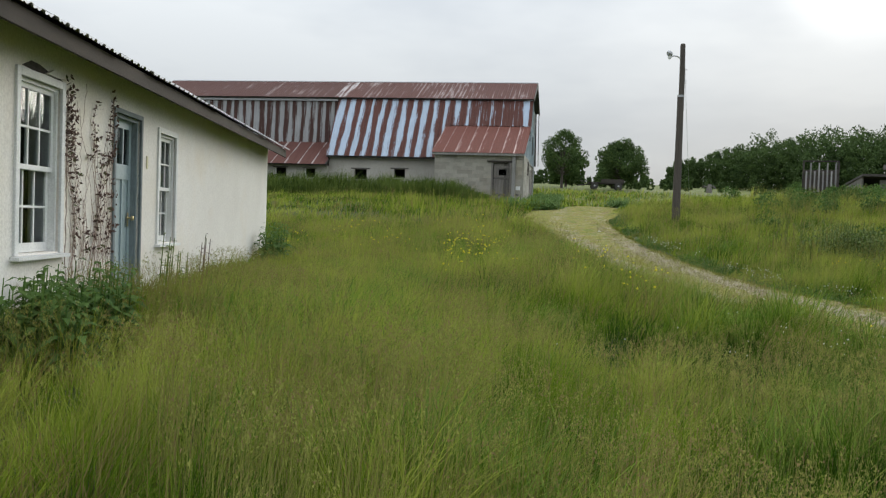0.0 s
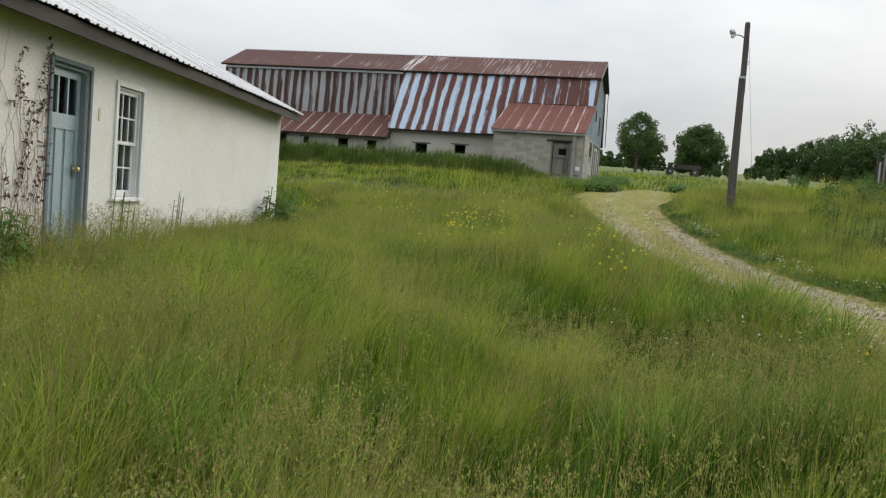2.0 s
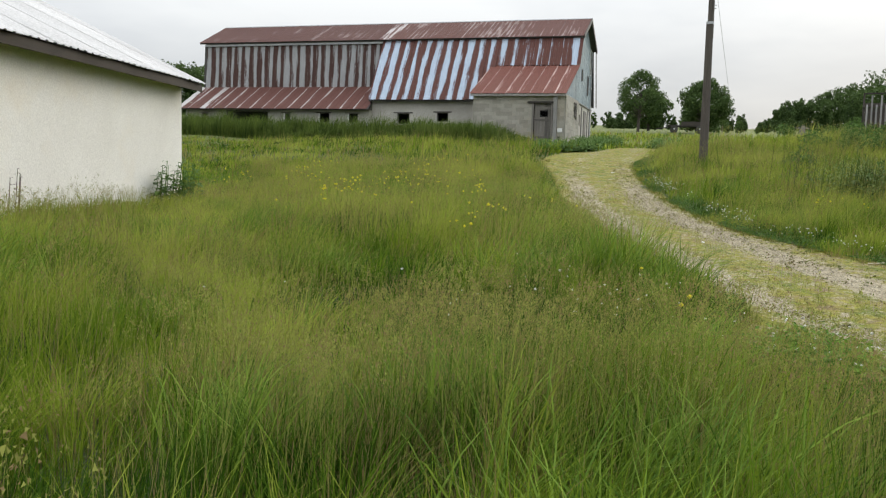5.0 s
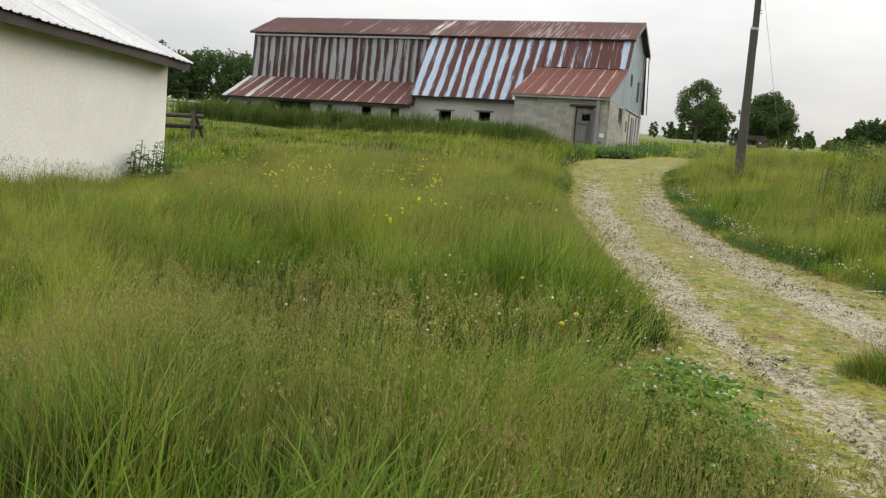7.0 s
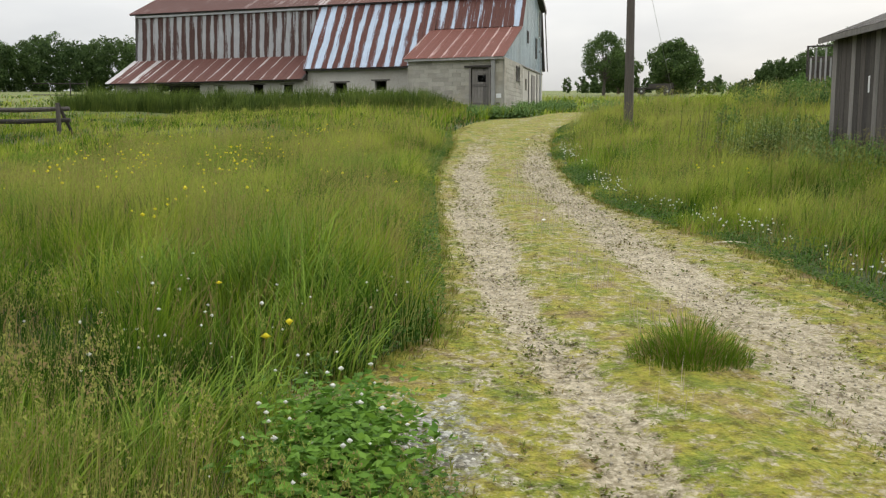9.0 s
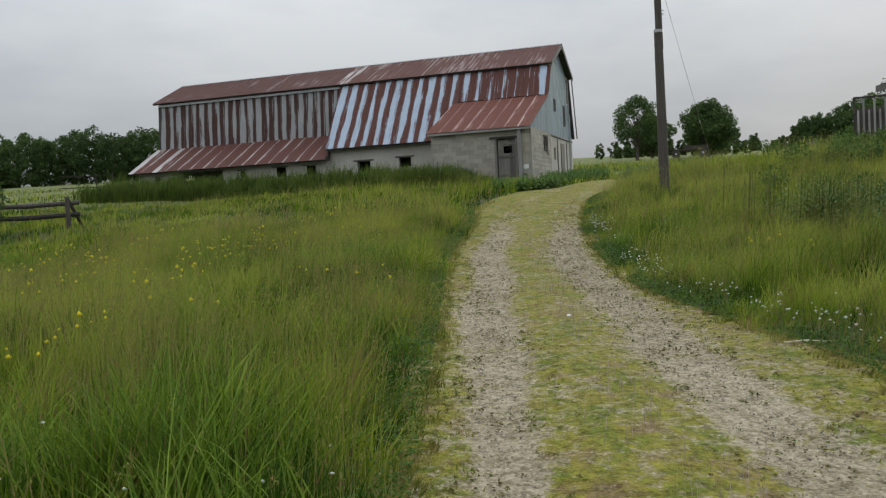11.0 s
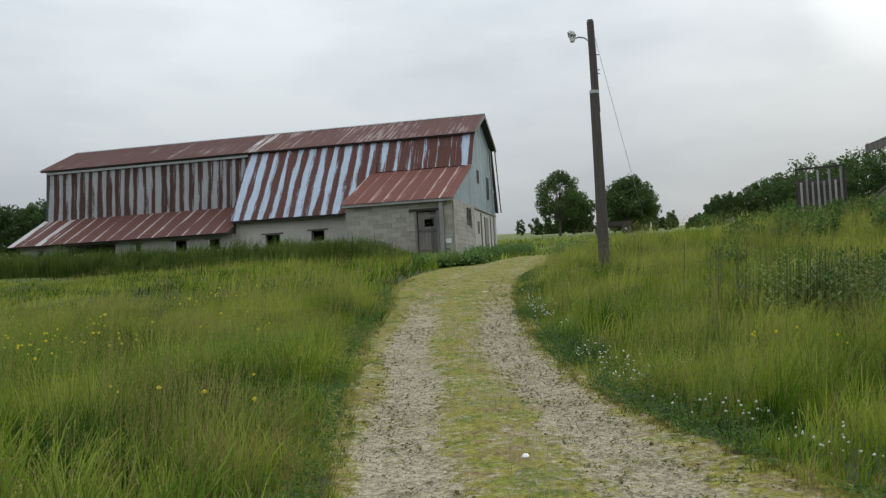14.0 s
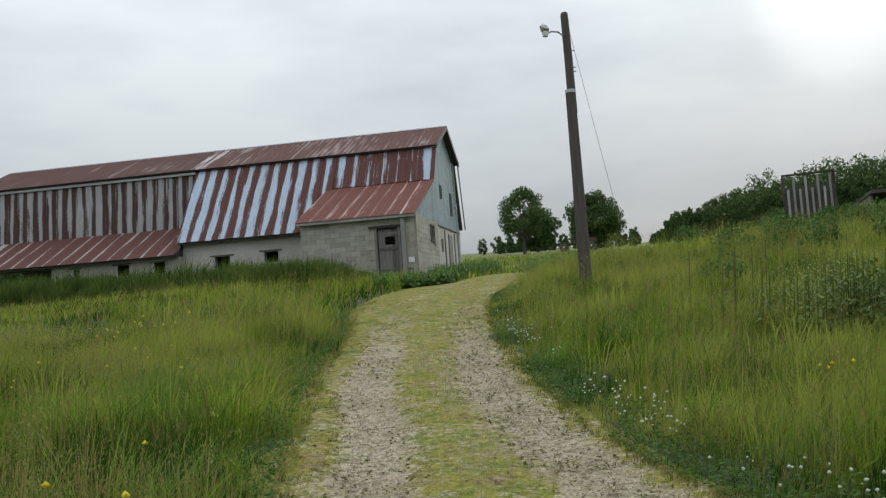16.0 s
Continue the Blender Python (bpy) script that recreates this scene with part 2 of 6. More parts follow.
def track_gravel(name):
    """Pale gravel where wheels have kept it bare, moss and thin grass elsewhere. UV x: how bare it is driven, UV y: grey stone."""
    m, nt, p = nodes_of(name)
    v = place_of(nt, "World")
    sep = nt.nodes.new("ShaderNodeSeparateXYZ")
    nt.links.new(nt.nodes.new("ShaderNodeTexCoord").outputs["UV"], sep.inputs[0])
    patches = noise_of(nt, v, 1.7, 5.0, 0.65)
    specks = noise_of(nt, v, 9.0, 5.0, 0.75)
    grit = noise_of(nt, v, 34.0, 4.0, 0.7)
    bare = calc(nt, "ADD", calc(nt, "MULTIPLY", sep.outputs[0], 0.42), calc(nt, "MULTIPLY", calc(nt, "SUBTRACT", patches, 0.5), 0.7))
    bare = calc(nt, "ADD", bare, calc(nt, "ADD", calc(nt, "MULTIPLY", calc(nt, "SUBTRACT", specks, 0.5), 1.5), calc(nt, "MULTIPLY", calc(nt, "SUBTRACT", grit, 0.5), 0.8)))
    bare = ramp(nt, bare, [(0.10, (0, 0, 0)), (0.32, (1, 1, 1))])
    pebble = nt.nodes.new("ShaderNodeTexVoronoi")
    pebble.inputs["Scale"].default_value = 46.0
    nt.links.new(v, pebble.inputs["Vector"])
    stone = ramp(nt, pebble.outputs["Color"], [(0.1, (0.12, 0.10, 0.062)), (0.45, (0.27, 0.232, 0.155)), (0.9, (0.46, 0.405, 0.30))])
    stone = blend(nt, 0.5, stone, ramp(nt, noise_of(nt, v, 1.1, 4.0), [(0.3, (0.22, 0.18, 0.11)), (0.7, (0.40, 0.35, 0.25))]))
    grey = ramp(nt, pebble.outputs["Color"], [(0.15, (0.09, 0.09, 0.08)), (0.5, (0.20, 0.20, 0.175)), (0.9, (0.42, 0.42, 0.38))])
    stone = blend(nt, sep.outputs[1], stone, grey)
    green = ramp(nt, noise_of(nt, v, 2.6, 5.0, 0.7), [(0.28, (0.075, 0.115, 0.014)), (0.42, (0.145, 0.165, 0.020)), (0.53, (0.225, 0.205, 0.030)), (0.64, (0.19, 0.140, 0.058))])
    green = blend(nt, 0.75, green, ramp(nt, noise_of(nt, v, 27.0, 5.0, 0.75), [(0.3, (0.35, 0.37, 0.3)), (0.5, (0.9,) * 3), (0.7, (1.35,) * 3)]), "MULTIPLY")
    mottle = ramp(nt, noise_of(nt, v, 13.0, 5.0, 0.75), [(0.38, (0.44, 0.40, 0.31)), (0.49, (0.95,) * 3), (0.66, (1.28,) * 3)])
    nt.links.new(blend(nt, 0.8, blend(nt, bare, green, stone), mottle, "MULTIPLY"), p.inputs["Base Color"])
    p.inputs["Roughness"].default_value = 0.95
    p.inputs["Specular IOR Level"].default_value = 0.2
    bumped(nt, p, calc(nt, "ADD", calc(nt, "MULTIPLY", pebble.outputs["Distance"], -0.6), calc(nt, "MULTIPLY", specks, 1.5)), 0.7, 0.03)
    return m


def pane_glass(name):
    m, nt, p = nodes_of(name)
    p.inputs["Base Color"].default_value = (0.62, 0.68, 0.68, 1)
    p.inputs["Roughness"].default_value, p.inputs["IOR"].default_value = 0.04, 1.16
    p.inputs["Transmission Weight"].default_value = 1.0
    return m


M_SOIL = meadow_soil("meadow soil")
M_TRACK = track_gravel("gravel track")
M_STUCCO = plain("white lime stucco", (0.72, 0.685, 0.63), (0.84, 0.81, 0.76), 0.7, 45, 0.9, bump=0.35, depth=0.008, piece=0, stain=(0.70, 0.60, 0.45))
M_TRIM = plain("white window paint", (0.66, 0.67, 0.66), (0.82, 0.82, 0.80), 4, 80, 0.6, bump=0.15, piece=0.08)
M_DOOR = plain("grey blue door paint", (0.25, 0.325, 0.345), (0.34, 0.42, 0.44), 2.5, 60, 0.55, bump=0.2, piece=0.1, stretch=(1, 1, 0.3))
M_JAMB = plain("weathered blue grey jamb", (0.13, 0.165, 0.18), (0.22, 0.26, 0.27), 4, 60, 0.8, bump=0.3, stretch=(1, 1, 0.2))
M_BRASS = plain("dull brass", (0.45, 0.36, 0.18), (0.62, 0.52, 0.30), 12, 120, 0.35, metal=0.9, bump=0, piece=0)
M_GLASS = pane_glass("window glass")
# near-black colour stands in for the lack of light indoors
M_UNLIT = plain("unlit interior black", (0.02, 0.02, 0.02), (0.04, 0.038, 0.035), 1, 20, 0.95, bump=0, piece=0)
M_FASCIA = plain("weathered brown fascia", (0.024, 0.017, 0.013), (0.062, 0.045, 0.033), 2.0, 40, 0.85, bump=0.4, stretch=(1, 1, 4), piece=0.3)
M_TIN = plain("pale galvanised roofing", (0.50, 0.485, 0.47), (0.64, 0.625, 0.61), 0.8, 30, 0.6, metal=0.1, bump=0.1, piece=0.1)
M_BLOCK = plain("grey concrete block", (0.27, 0.255, 0.215), (0.40, 0.38, 0.33), 1.3, 35, 0.95, bump=0.5, depth=0.01, piece=0.22, stain=(0.36, 0.31, 0.23))
M_MORTAR = plain("mortar", (0.25, 0.235, 0.20), (0.35, 0.33, 0.29), 2, 40, 0.95, bump=0.4, piece=0)
M_WASH = plain("whitewashed block wall", (0.36, 0.34, 0.30), (0.52, 0.50, 0.45), 0.6, 25, 0.95, bump=0.5, depth=0.01, piece=0, stain=(0.27, 0.24, 0.19))
M_GREYWOOD = plain("grey weathered wood", (0.10, 0.092, 0.084), (0.24, 0.22, 0.20), 3, 30, 0.9, bump=0.6, depth=0.006, stretch=(6, 6, 0.5), piece=0.45)
M_PALEWOOD = plain("pale silvered wood", (0.20, 0.195, 0.19), (0.38, 0.37, 0.355), 3, 30, 0.9, bump=0.6, depth=0.006, stretch=(6, 6, 0.5), piece=0.35)
M_OLDWOOD = plain("dark barn board", (0.030, 0.025, 0.021), (0.088, 0.075, 0.065), 3, 30, 0.9, bump=0.6, depth=0.006, stretch=(6, 6, 0.5), piece=0.5)
M_POLE = plain("creosoted pole wood", (0.045, 0.037, 0.031), (0.10, 0.085, 0.072), 3, 40, 0.9, bump=0.5, stretch=(8, 8, 0.5), piece=0)
M_STEEL = plain("grey galvanised steel", (0.32, 0.33, 0.34), (0.48, 0.49, 0.5), 5, 60, 0.5, metal=0.6, bump=0, piece=0)
M_SIDING = plain("blue grey gable siding", (0.30, 0.37, 0.41), (0.43, 0.51, 0.55), 0.8, 25, 0.6, metal=0.2, bump=0.15, stretch=(3, 3, 0.3), piece=0.15, stain=(0.30, 0.29, 0.27))
M_DARKTRIM = plain("black barge board", (0.03, 0.028, 0.027), (0.07, 0.065, 0.06), 4, 50, 0.8, bump=0.2, piece=0)
RUST, ZINC, BLUE = (0.105, 0.045, 0.036), (0.38, 0.38, 0.39), (0.36, 0.43, 0.52)
M_TOPRUST = sheet_metal("rusted upper roof sheet", (0.112, 0.050, 0.040), (0.25, 0.19, 0.175), 0.63, rib=0.253, rub_light=0.2)
M_TOPDARK = sheet_metal("brown rusted upper roof sheet", (0.098, 0.046, 0.038), (0.22, 0.165, 0.15), 0.70, rib=0.253, rub_light=0.14)
M_TOPPALE = sheet_metal("half bare upper roof sheet", (0.112, 0.050, 0.040), (0.44, 0.40, 0.39), 0.50, rib=0.253, rub_light=0.2)
M_LEANPALE = sheet_metal("half bare lean-to sheet", (0.108, 0.046, 0.037), (0.44, 0.42, 0.41), 0.46, (-0.06, 0.3, 1.0))
M_STRIPE = sheet_metal("striped blue and rust sheet", RUST, BLUE, 0.56, (0.10, 0.46, 1.9), rib=0.218, rub_light=0.10)
M_STRIPERUST = sheet_metal("mostly rusted sheet", RUST, BLUE, 0.60, (0.20, 0.40, 0.9))
M_WALLSTRIPE = sheet_metal("striped grey and rust siding", (0.080, 0.044, 0.038), (0.36, 0.365, 0.375), 0.50, (0.06, 0.32, 2.0))
M_LEANRUST = sheet_metal("rusted lean-to sheet", (0.108, 0.046, 0.037), (0.42, 0.385, 0.37), 0.585, (-0.06, 0.10, 2.2))
M_ANNEXRUST = sheet_metal("pink rusted annex sheet", (0.150, 0.055, 0.040), (0.42, 0.30, 0.27), 0.60, (-0.05, 0.05, 2.0), rib=0.206, rub_light=0.30)
M_GRASS = foliage("tall meadow grass", (0.043, 0.093, 0.008), (0.30, 0.345, 0.046), (0.24, 0.175, 0.075), 0.09, patch=0.5, shine=0.08, tones=[(0.34, (0.024, 0.068, 0.006)), (0.46, (0.080, 0.150, 0.011)), (0.58, (0.175, 0.245, 0.020)), (0.74, (0.33, 0.375, 0.065))])
M_SEED = foliage("grass seed heads", (0.14, 0.140, 0.040), (0.36, 0.38, 0.10), (0.27, 0.185, 0.10), 0.12, patch=0.6, shine=0.05, rough=0.9)
M_SHORT = foliage("short track grass", (0.08, 0.115, 0.016), (0.235, 0.235, 0.040), (0.22, 0.155, 0.07), 0.13, patch=0.8)
M_WEED = foliage("dark tall weeds", (0.028, 0.062, 0.011), (0.17, 0.225, 0.045), patch=0.8)
M_ROSETTE = foliage("track rosettes", (0.045, 0.070, 0.013), (0.19, 0.20, 0.042), (0.13, 0.082, 0.042), 0.22, patch=1.2)
M_LUSH = foliage("lush green grass", (0.050, 0.115, 0.011), (0.235, 0.335, 0.045), patch=0.7)
M_THICKET = foliage("bank thicket leaves", (0.030, 0.072, 0.016), (0.12, 0.20, 0.045), patch=0.9)
M_LEAF = foliage("broad weed leaves", (0.045, 0.10, 0.02), (0.13, 0.22, 0.05), patch=1.5)
M_BUSH = foliage("bright clover leaves", (0.045, 0.12, 0.012), (0.16, 0.29, 0.036), patch=1.5)
M_DOCK = foliage("dock leaves", (0.045, 0.060, 0.020), (0.13, 0.13, 0.05), patch=1.5)
M_CLOVER = foliage("clover leaves", (0.04, 0.10, 0.018), (0.12, 0.20, 0.04), patch=1.5)
M_TREE = foliage("tree leaves", (0.028, 0.060, 0.018), (0.11, 0.165, 0.048), patch=0.6)
M_WOODS = foliage("far woodland leaves", (0.026, 0.052, 0.016), (0.10, 0.155, 0.045), patch=0.08)
M_BARK = plain("bark", (0.05, 0.042, 0.035), (0.12, 0.10, 0.085), 4, 40, 0.95, bump=0.6, stretch=(4, 4, 0.7), piece=0.2)
M_VINE = plain("dry vine stem", (0.30, 0.225, 0.185), (0.52, 0.42, 0.36), 8, 60, 0.9, bump=0, piece=0.2, island=True)
M_VINELEAF = foliage("withered vine leaves", (0.06, 0.038, 0.035), (0.17, 0.11, 0.09), (0.10, 0.12, 0.05), 0.07, patch=2.0)
M_YELLOW = foliage("buttercup petals", (0.55, 0.46, 0.02), (0.80, 0.70, 0.05))
M_WHITEFL = foliage("clover flowers", (0.55, 0.55, 0.50), (0.80, 0.79, 0.74))
M_STONE = plain("loose gravel", (0.21, 0.18, 0.13), (0.44, 0.39, 0.30), 9, 70, 0.95, bump=0.3, piece=0.4, island=True)
M_PLATE = plain("white enamel plate", (0.62, 0.63, 0.63), (0.75, 0.75, 0.74), 6, 60, 0.5, bump=0, piece=0)
M_FADED = plain("faded yellow paint", (0.55, 0.50, 0.30), (0.70, 0.65, 0.42), 9, 60, 0.7, bump=0, piece=0)
M_SHINGLE = plain("dark weathered roof boards", (0.035, 0.03, 0.027), (0.10, 0.088, 0.078), 3, 30, 0.9, bump=0.5, stretch=(1, 1, 1), piece=0.5)
M_STRAW = plain("pale straw", (0.45, 0.40, 0.28), (0.6, 0.55, 0.4), 9, 60, 0.9, bump=0, piece=0)

# ---- shapes ----
def mesh_from(name, bm):
    me = bpy.data.meshes.new(name)
    bm.to_mesh(me)
    bm.free()
    return me


def part(name, bm, material, parent=None, label="", m=None):
    """Links a bmesh, or a ready mesh, as one object under its thing."""
    me = bm if isinstance(bm, bpy.types.Mesh) else mesh_from(name, bm)
    if material and not me.materials:
        me.materials.append(material)
    ob = new(name, me)
    if parent:
        ob.parent = parent
    if m is not None:
        ob.matrix_basis = m
    if label:
        ob["label"] = label
    return ob


def thing(name, m, label, category, group="", kind=""):
    ob = new(name)
    ob.matrix_basis = m
    ob.empty_display_size = 0.2
    return tagged(ob, label, category, group, kind)


def box(bm, x0, x1, y0, y1, z0, z1, bevel=0.0):
    vs = [bm.verts.new((x, y, z)) for x in (x0, x1) for y in (y0, y1) for z in (z0, z1)]
    fs = [bm.faces.new([vs[i] for i in q]) for q in ((0, 1, 3, 2), (4, 6, 7, 5), (0, 4, 5, 1), (2, 3, 7, 6), (0, 2, 6, 4), (1, 5, 7, 3))]
    if bevel:
        es = list({e for fc in fs for e in fc.edges})
        bmesh.ops.bevel(bm, geom=es, offset=bevel, segments=1, affect="EDGES", profile=0.5)
    return bm


def boxed(*a, **k):
    return box(bmesh.new(), *a, **k)


def tube(bm, points, radii, sides=8, caps=True):
    """A round, tapering bar along the points."""
    rings = []
    points = [Vector(p) for p in points]
    for i, p in enumerate(points):
        ahead = (points[min(i + 1, len(points) - 1)] - points[max(i - 1, 0)]).normalized()
        side = ahead.orthogonal().normalized()
        up = ahead.cross(side)
        r = radii[i] if hasattr(radii, "__len__") else radii
        rings.append([bm.verts.new(p + r * (math.cos(a) * side + math.sin(a) * up)) for a in (2 * math.pi * k / sides for k in range(sides))])
    for a, b in zip(rings, rings[1:]):
        for k in range(sides):
            bm.faces.new((a[k], a[(k + 1) % sides], b[(k + 1) % sides], b[k]))
    if caps:
        bm.faces.new(rings[0][::-1])
        bm.faces.new(rings[-1])
    return bm


def wall(bm, x0, x1, z0, z1, y0, y1, holes=(), top=None):
    """A wall along x from y0 to y1 thick, with openings (x0, x1, z0, z1) cut right through."""
    xs = sorted({x0, x1, *(v for h in holes for v in h[:2])})
    zs = sorted({z0, z1, *(v for h in holes for v in h[2:])})
    xs, zs = [v for v in xs if x0 <= v <= x1], [v for v in zs if z0 <= v <= z1]
    solid = {}
    for i in range(len(xs) - 1):
        for k in range(len(zs) - 1):
            cx, cz = (xs[i] + xs[i + 1]) / 2, (zs[k] + zs[k + 1]) / 2
            solid[i, k] = not any(h[0] < cx < h[1] and h[2] < cz < h[3] for h in holes)
    cache = {}

    def vert(i, y, k):
        if (i, y, k) not in cache:
            cache[i, y, k] = bm.verts.new((xs[i], y, zs[k]))
        return cache[i, y, k]

    for (i, k), is_solid in solid.items():
        if not is_solid:
            continue
        bm.faces.new([vert(*q) for q in ((i, y0, k), (i + 1, y0, k), (i + 1, y0, k + 1), (i, y0, k + 1))])
        bm.faces.new([vert(*q) for q in ((i, y1, k), (i, y1, k + 1), (i + 1, y1, k + 1), (i + 1, y1, k))])
        for di, dk, a, b in ((-1, 0, (i, k), (i, k + 1)), (1, 0, (i + 1, k), (i + 1, k + 1)), (0, -1, (i, k), (i + 1, k)), (0, 1, (i, k + 1), (i + 1, k + 1))):
            if not solid.get((i + di, k + dk), False):
                bm.faces.new([vert(a[0], y0, a[1]), vert(a[0], y1, a[1]), vert(b[0], y1, b[1]), vert(b[0], y0, b[1])])
    bmesh.ops.recalc_face_normals(bm, faces=bm.faces)
    return bm


def prism(bm, profile, axis, a, b):
    """A solid with the given outline, drawn out from a to b along x (outline in y, z) or y (outline in x, z)."""
    def at(q, d):
        return (d, q[0], q[1]) if axis == "x" else (q[0], d, q[1])
    lo, hi = [bm.verts.new(at(q, a)) for q in profile], [bm.verts.new(at(q, b)) for q in profile]
    bm.faces.new(lo)
    bm.faces.new(hi[::-1])
    n = len(profile)
    for k in range(n):
        bm.faces.new((lo[k], hi[k], hi[(k + 1) % n], lo[(k + 1) % n]))
    bmesh.ops.recalc_face_normals(bm, faces=bm.faces)
    return bm


def ribbed(width, length, ribs=3, height=0.022, thick=0.004):
    """A roofing sheet: x across, y up the slope, raised ribs, a folded lower edge."""
    bm = bmesh.new()
    prof = [(0.0, height), (0.02, height)]
    step = width / ribs
    for k in range(ribs):
        prof += [(k * step + 0.045, 0.0), ((k + 0.5) * step - 0.025, 0.0), ((k + 0.5) * step, height * 0.45), ((k + 0.5) * step + 0.025, 0.0), ((k + 1) * step - 0.045, 0.0)]
        prof += [((k + 1) * step - 0.02, height), ((k + 1) * step, height)]
        if k < ribs - 1:
            prof += [((k + 1) * step + 0.02, height)]
    rows = [[bm.verts.new((x, y, z)) for x, z in prof] for y in (0.0, length)]
    lip = [bm.verts.new((x, 0.0, z - thick)) for x, z in prof]
    for a, b in ((lip, rows[0]), (rows[0], rows[1])):
        for k in range(len(prof) - 1):
            bm.faces.new((a[k], a[k + 1], b[k + 1], b[k]))
    return mesh_from("sheet", bm)


def slope(y0, z0, y1, z1):
    """The pose of a sheet that lies from (y0, z0) up to (y1, z1)."""
    return math.degrees(math.atan2(z1 - z0, y1 - y0)), math.hypot(y1 - y0, z1 - z0)


def lay_sheets(parent, name, material, x0, x1, width, y0, z0, y1, z1, ribs=3, pick=None, label=""):
    angle, length = slope(y0, z0, y1, z1)
    count = max(1, round((x1 - x0) / width))
    width = (x1 - x0) / count
    shared = {}
    for k in range(count):
        mat_k = pick(k / count) if pick else material
        if mat_k.name not in shared:
            shared[mat_k.name] = ribbed(width - 0.004, length, ribs)
            shared[mat_k.name].materials.append(mat_k)
        jog = 0.012 * math.sin(k * 2.3) + 0.008 * math.sin(k * 5.1)
        flip = pose(x0 + k * width, y0, z0, angle) @ pose(0, -0.02 + jog, 0.003 * (k % 2), 0, 0, 0.12 * math.sin(k * 3.7))
        part(name, shared[mat_k.name], None, parent, label, flip)


# ---- the lie of the land ----
def rise(a, b, v):
    t = np.clip((v - a) / (b - a), 0, 1)
    return t * t * (3 - 2 * t)


def track_mid(y):
    return 7.83 + 0.008 * np.clip(y - 18, 0, 60) ** 2


def track_left(y):
    return 1.45 + 0.68 * np.exp(-(((y - 7.5) / 0.75) ** 2)) + 0.55 * rise(26, 31, y) - 1.4 * rise(36.5, 40, y)


def track_right(y):
    return 1.45 + 0.70 * rise(17.5, 11.5, y) + 0.5 * rise(32, 36, y) - 1.2 * rise(38, 42, y)


def rut_left(y):
    return -0.62 - 0.22 * np.exp(-(((y - 12.5) / 4.0) ** 2)) + 0.06 * np.sin(1.1 * y)


def rut_right(y):
    return 0.86 + 0.05 * np.sin(0.8 * y + 1.0) + 0.15 * rise(23, 30, y)


def driven(d, y):
    """How bare the wheels have kept the track, at d metres from its middle line."""
    wl = 0.17 + 0.15 * rise(9.5, 13.5, y)
    a = np.exp(-np.abs((d - rut_left(y)) / wl) ** 3) + 0.30 * np.exp(-(((d - rut_left(y)) / 0.42) ** 2))
    b = np.exp(-np.abs((d - rut_right(y)) / 0.36) ** 3) + 0.22 * np.exp(-(((d - rut_right(y)) / 0.55) ** 2))
    return np.clip(np.maximum(0.84 * a, 0.78 * b) + 0.10 + 0.07 * rise(9, 12, y), 0, 1) * (1 - 0.72 * rise(22, 30, y))


def grey_stone(d, y):
    return np.exp(-((((d + 1.42) / 0.36) ** 2 + ((y - 7.0) / 0.75) ** 2)))


def bare_land(x, y):
    z = -0.10 + 0.034 * np.clip(y, -60, 95) + 1.25 * rise(15, 43, y) + 1.8 * rise(44, 95, y) + 0.058 * np.clip(y - 95, 0, 150)
    z = z - 0.016 * np.clip(x, -10, 14)
    z = z + 0.25 * rise(3.5, -2, x) * (1 - rise(8, 22, y))
    z = z + (0.30 * rise(10.0, 13.5, x) + 0.8 * rise(13, 22, x)) * rise(4, 14, y) * (1 - rise(36, 50, y))
    z = z - 0.6 * rise(1, -7, x) * rise(20, 30, y) * (1 - rise(38, 54, y))
    return z + 0.05 * np.sin(0.9 * x + 0.7 * y) * np.sin(0.6 * y - 0.4 * x) * rise(0, 3, np.abs(x - track_mid(y)) - 1.4)


def on_track(x, y, spare=0.0):
    d = x - track_mid(y)
    spare = spare + 0.16 * np.sin(1.7 * y + 0.6 * np.sin(4.1 * y)) * np.sin(0.53 * y + 1.0) + 0.07 * np.sin(6.3 * y + 2.0 * x)
    return (d > -track_left(y) - spare) & (d < track_right(y) + spare) & (y < 41)


def land(x, y):
    return float(bare_land(np.float64(x), np.float64(y)))


def sheet_of(name, xs, ys, heights):
    nx, ny = len(xs), len(ys)
    gx, gy = np.meshgrid(xs, ys)
    co = np.stack([gx, gy, heights(gx, gy)], -1).reshape(-1, 3)
    i, k = np.meshgrid(np.arange(nx - 1), np.arange(ny - 1))
    a = (k * nx + i).ravel()
    return raw_mesh(name, co, np.stack([a, a + 1, a + nx + 1, a + nx], -1))


def raw_mesh(name, co, faces):
    """A mesh from arrays: places and faces that all have the same number of corners."""
    me = bpy.data.meshes.new(name)
    co, faces = np.asarray(co, np.float32), np.asarray(faces, np.int32)
    n, c = faces.shape
    me.vertices.add(len(co))
    me.vertices.foreach_set("co", co.ravel())
    me.loops.add(n * c)
    me.loops.foreach_set("vertex_index", faces.ravel())
    me.polygons.add(n)
    me.polygons.foreach_set("loop_start", np.arange(n, dtype=np.int32) * c)
    me.update(calc_edges=True)
    return me


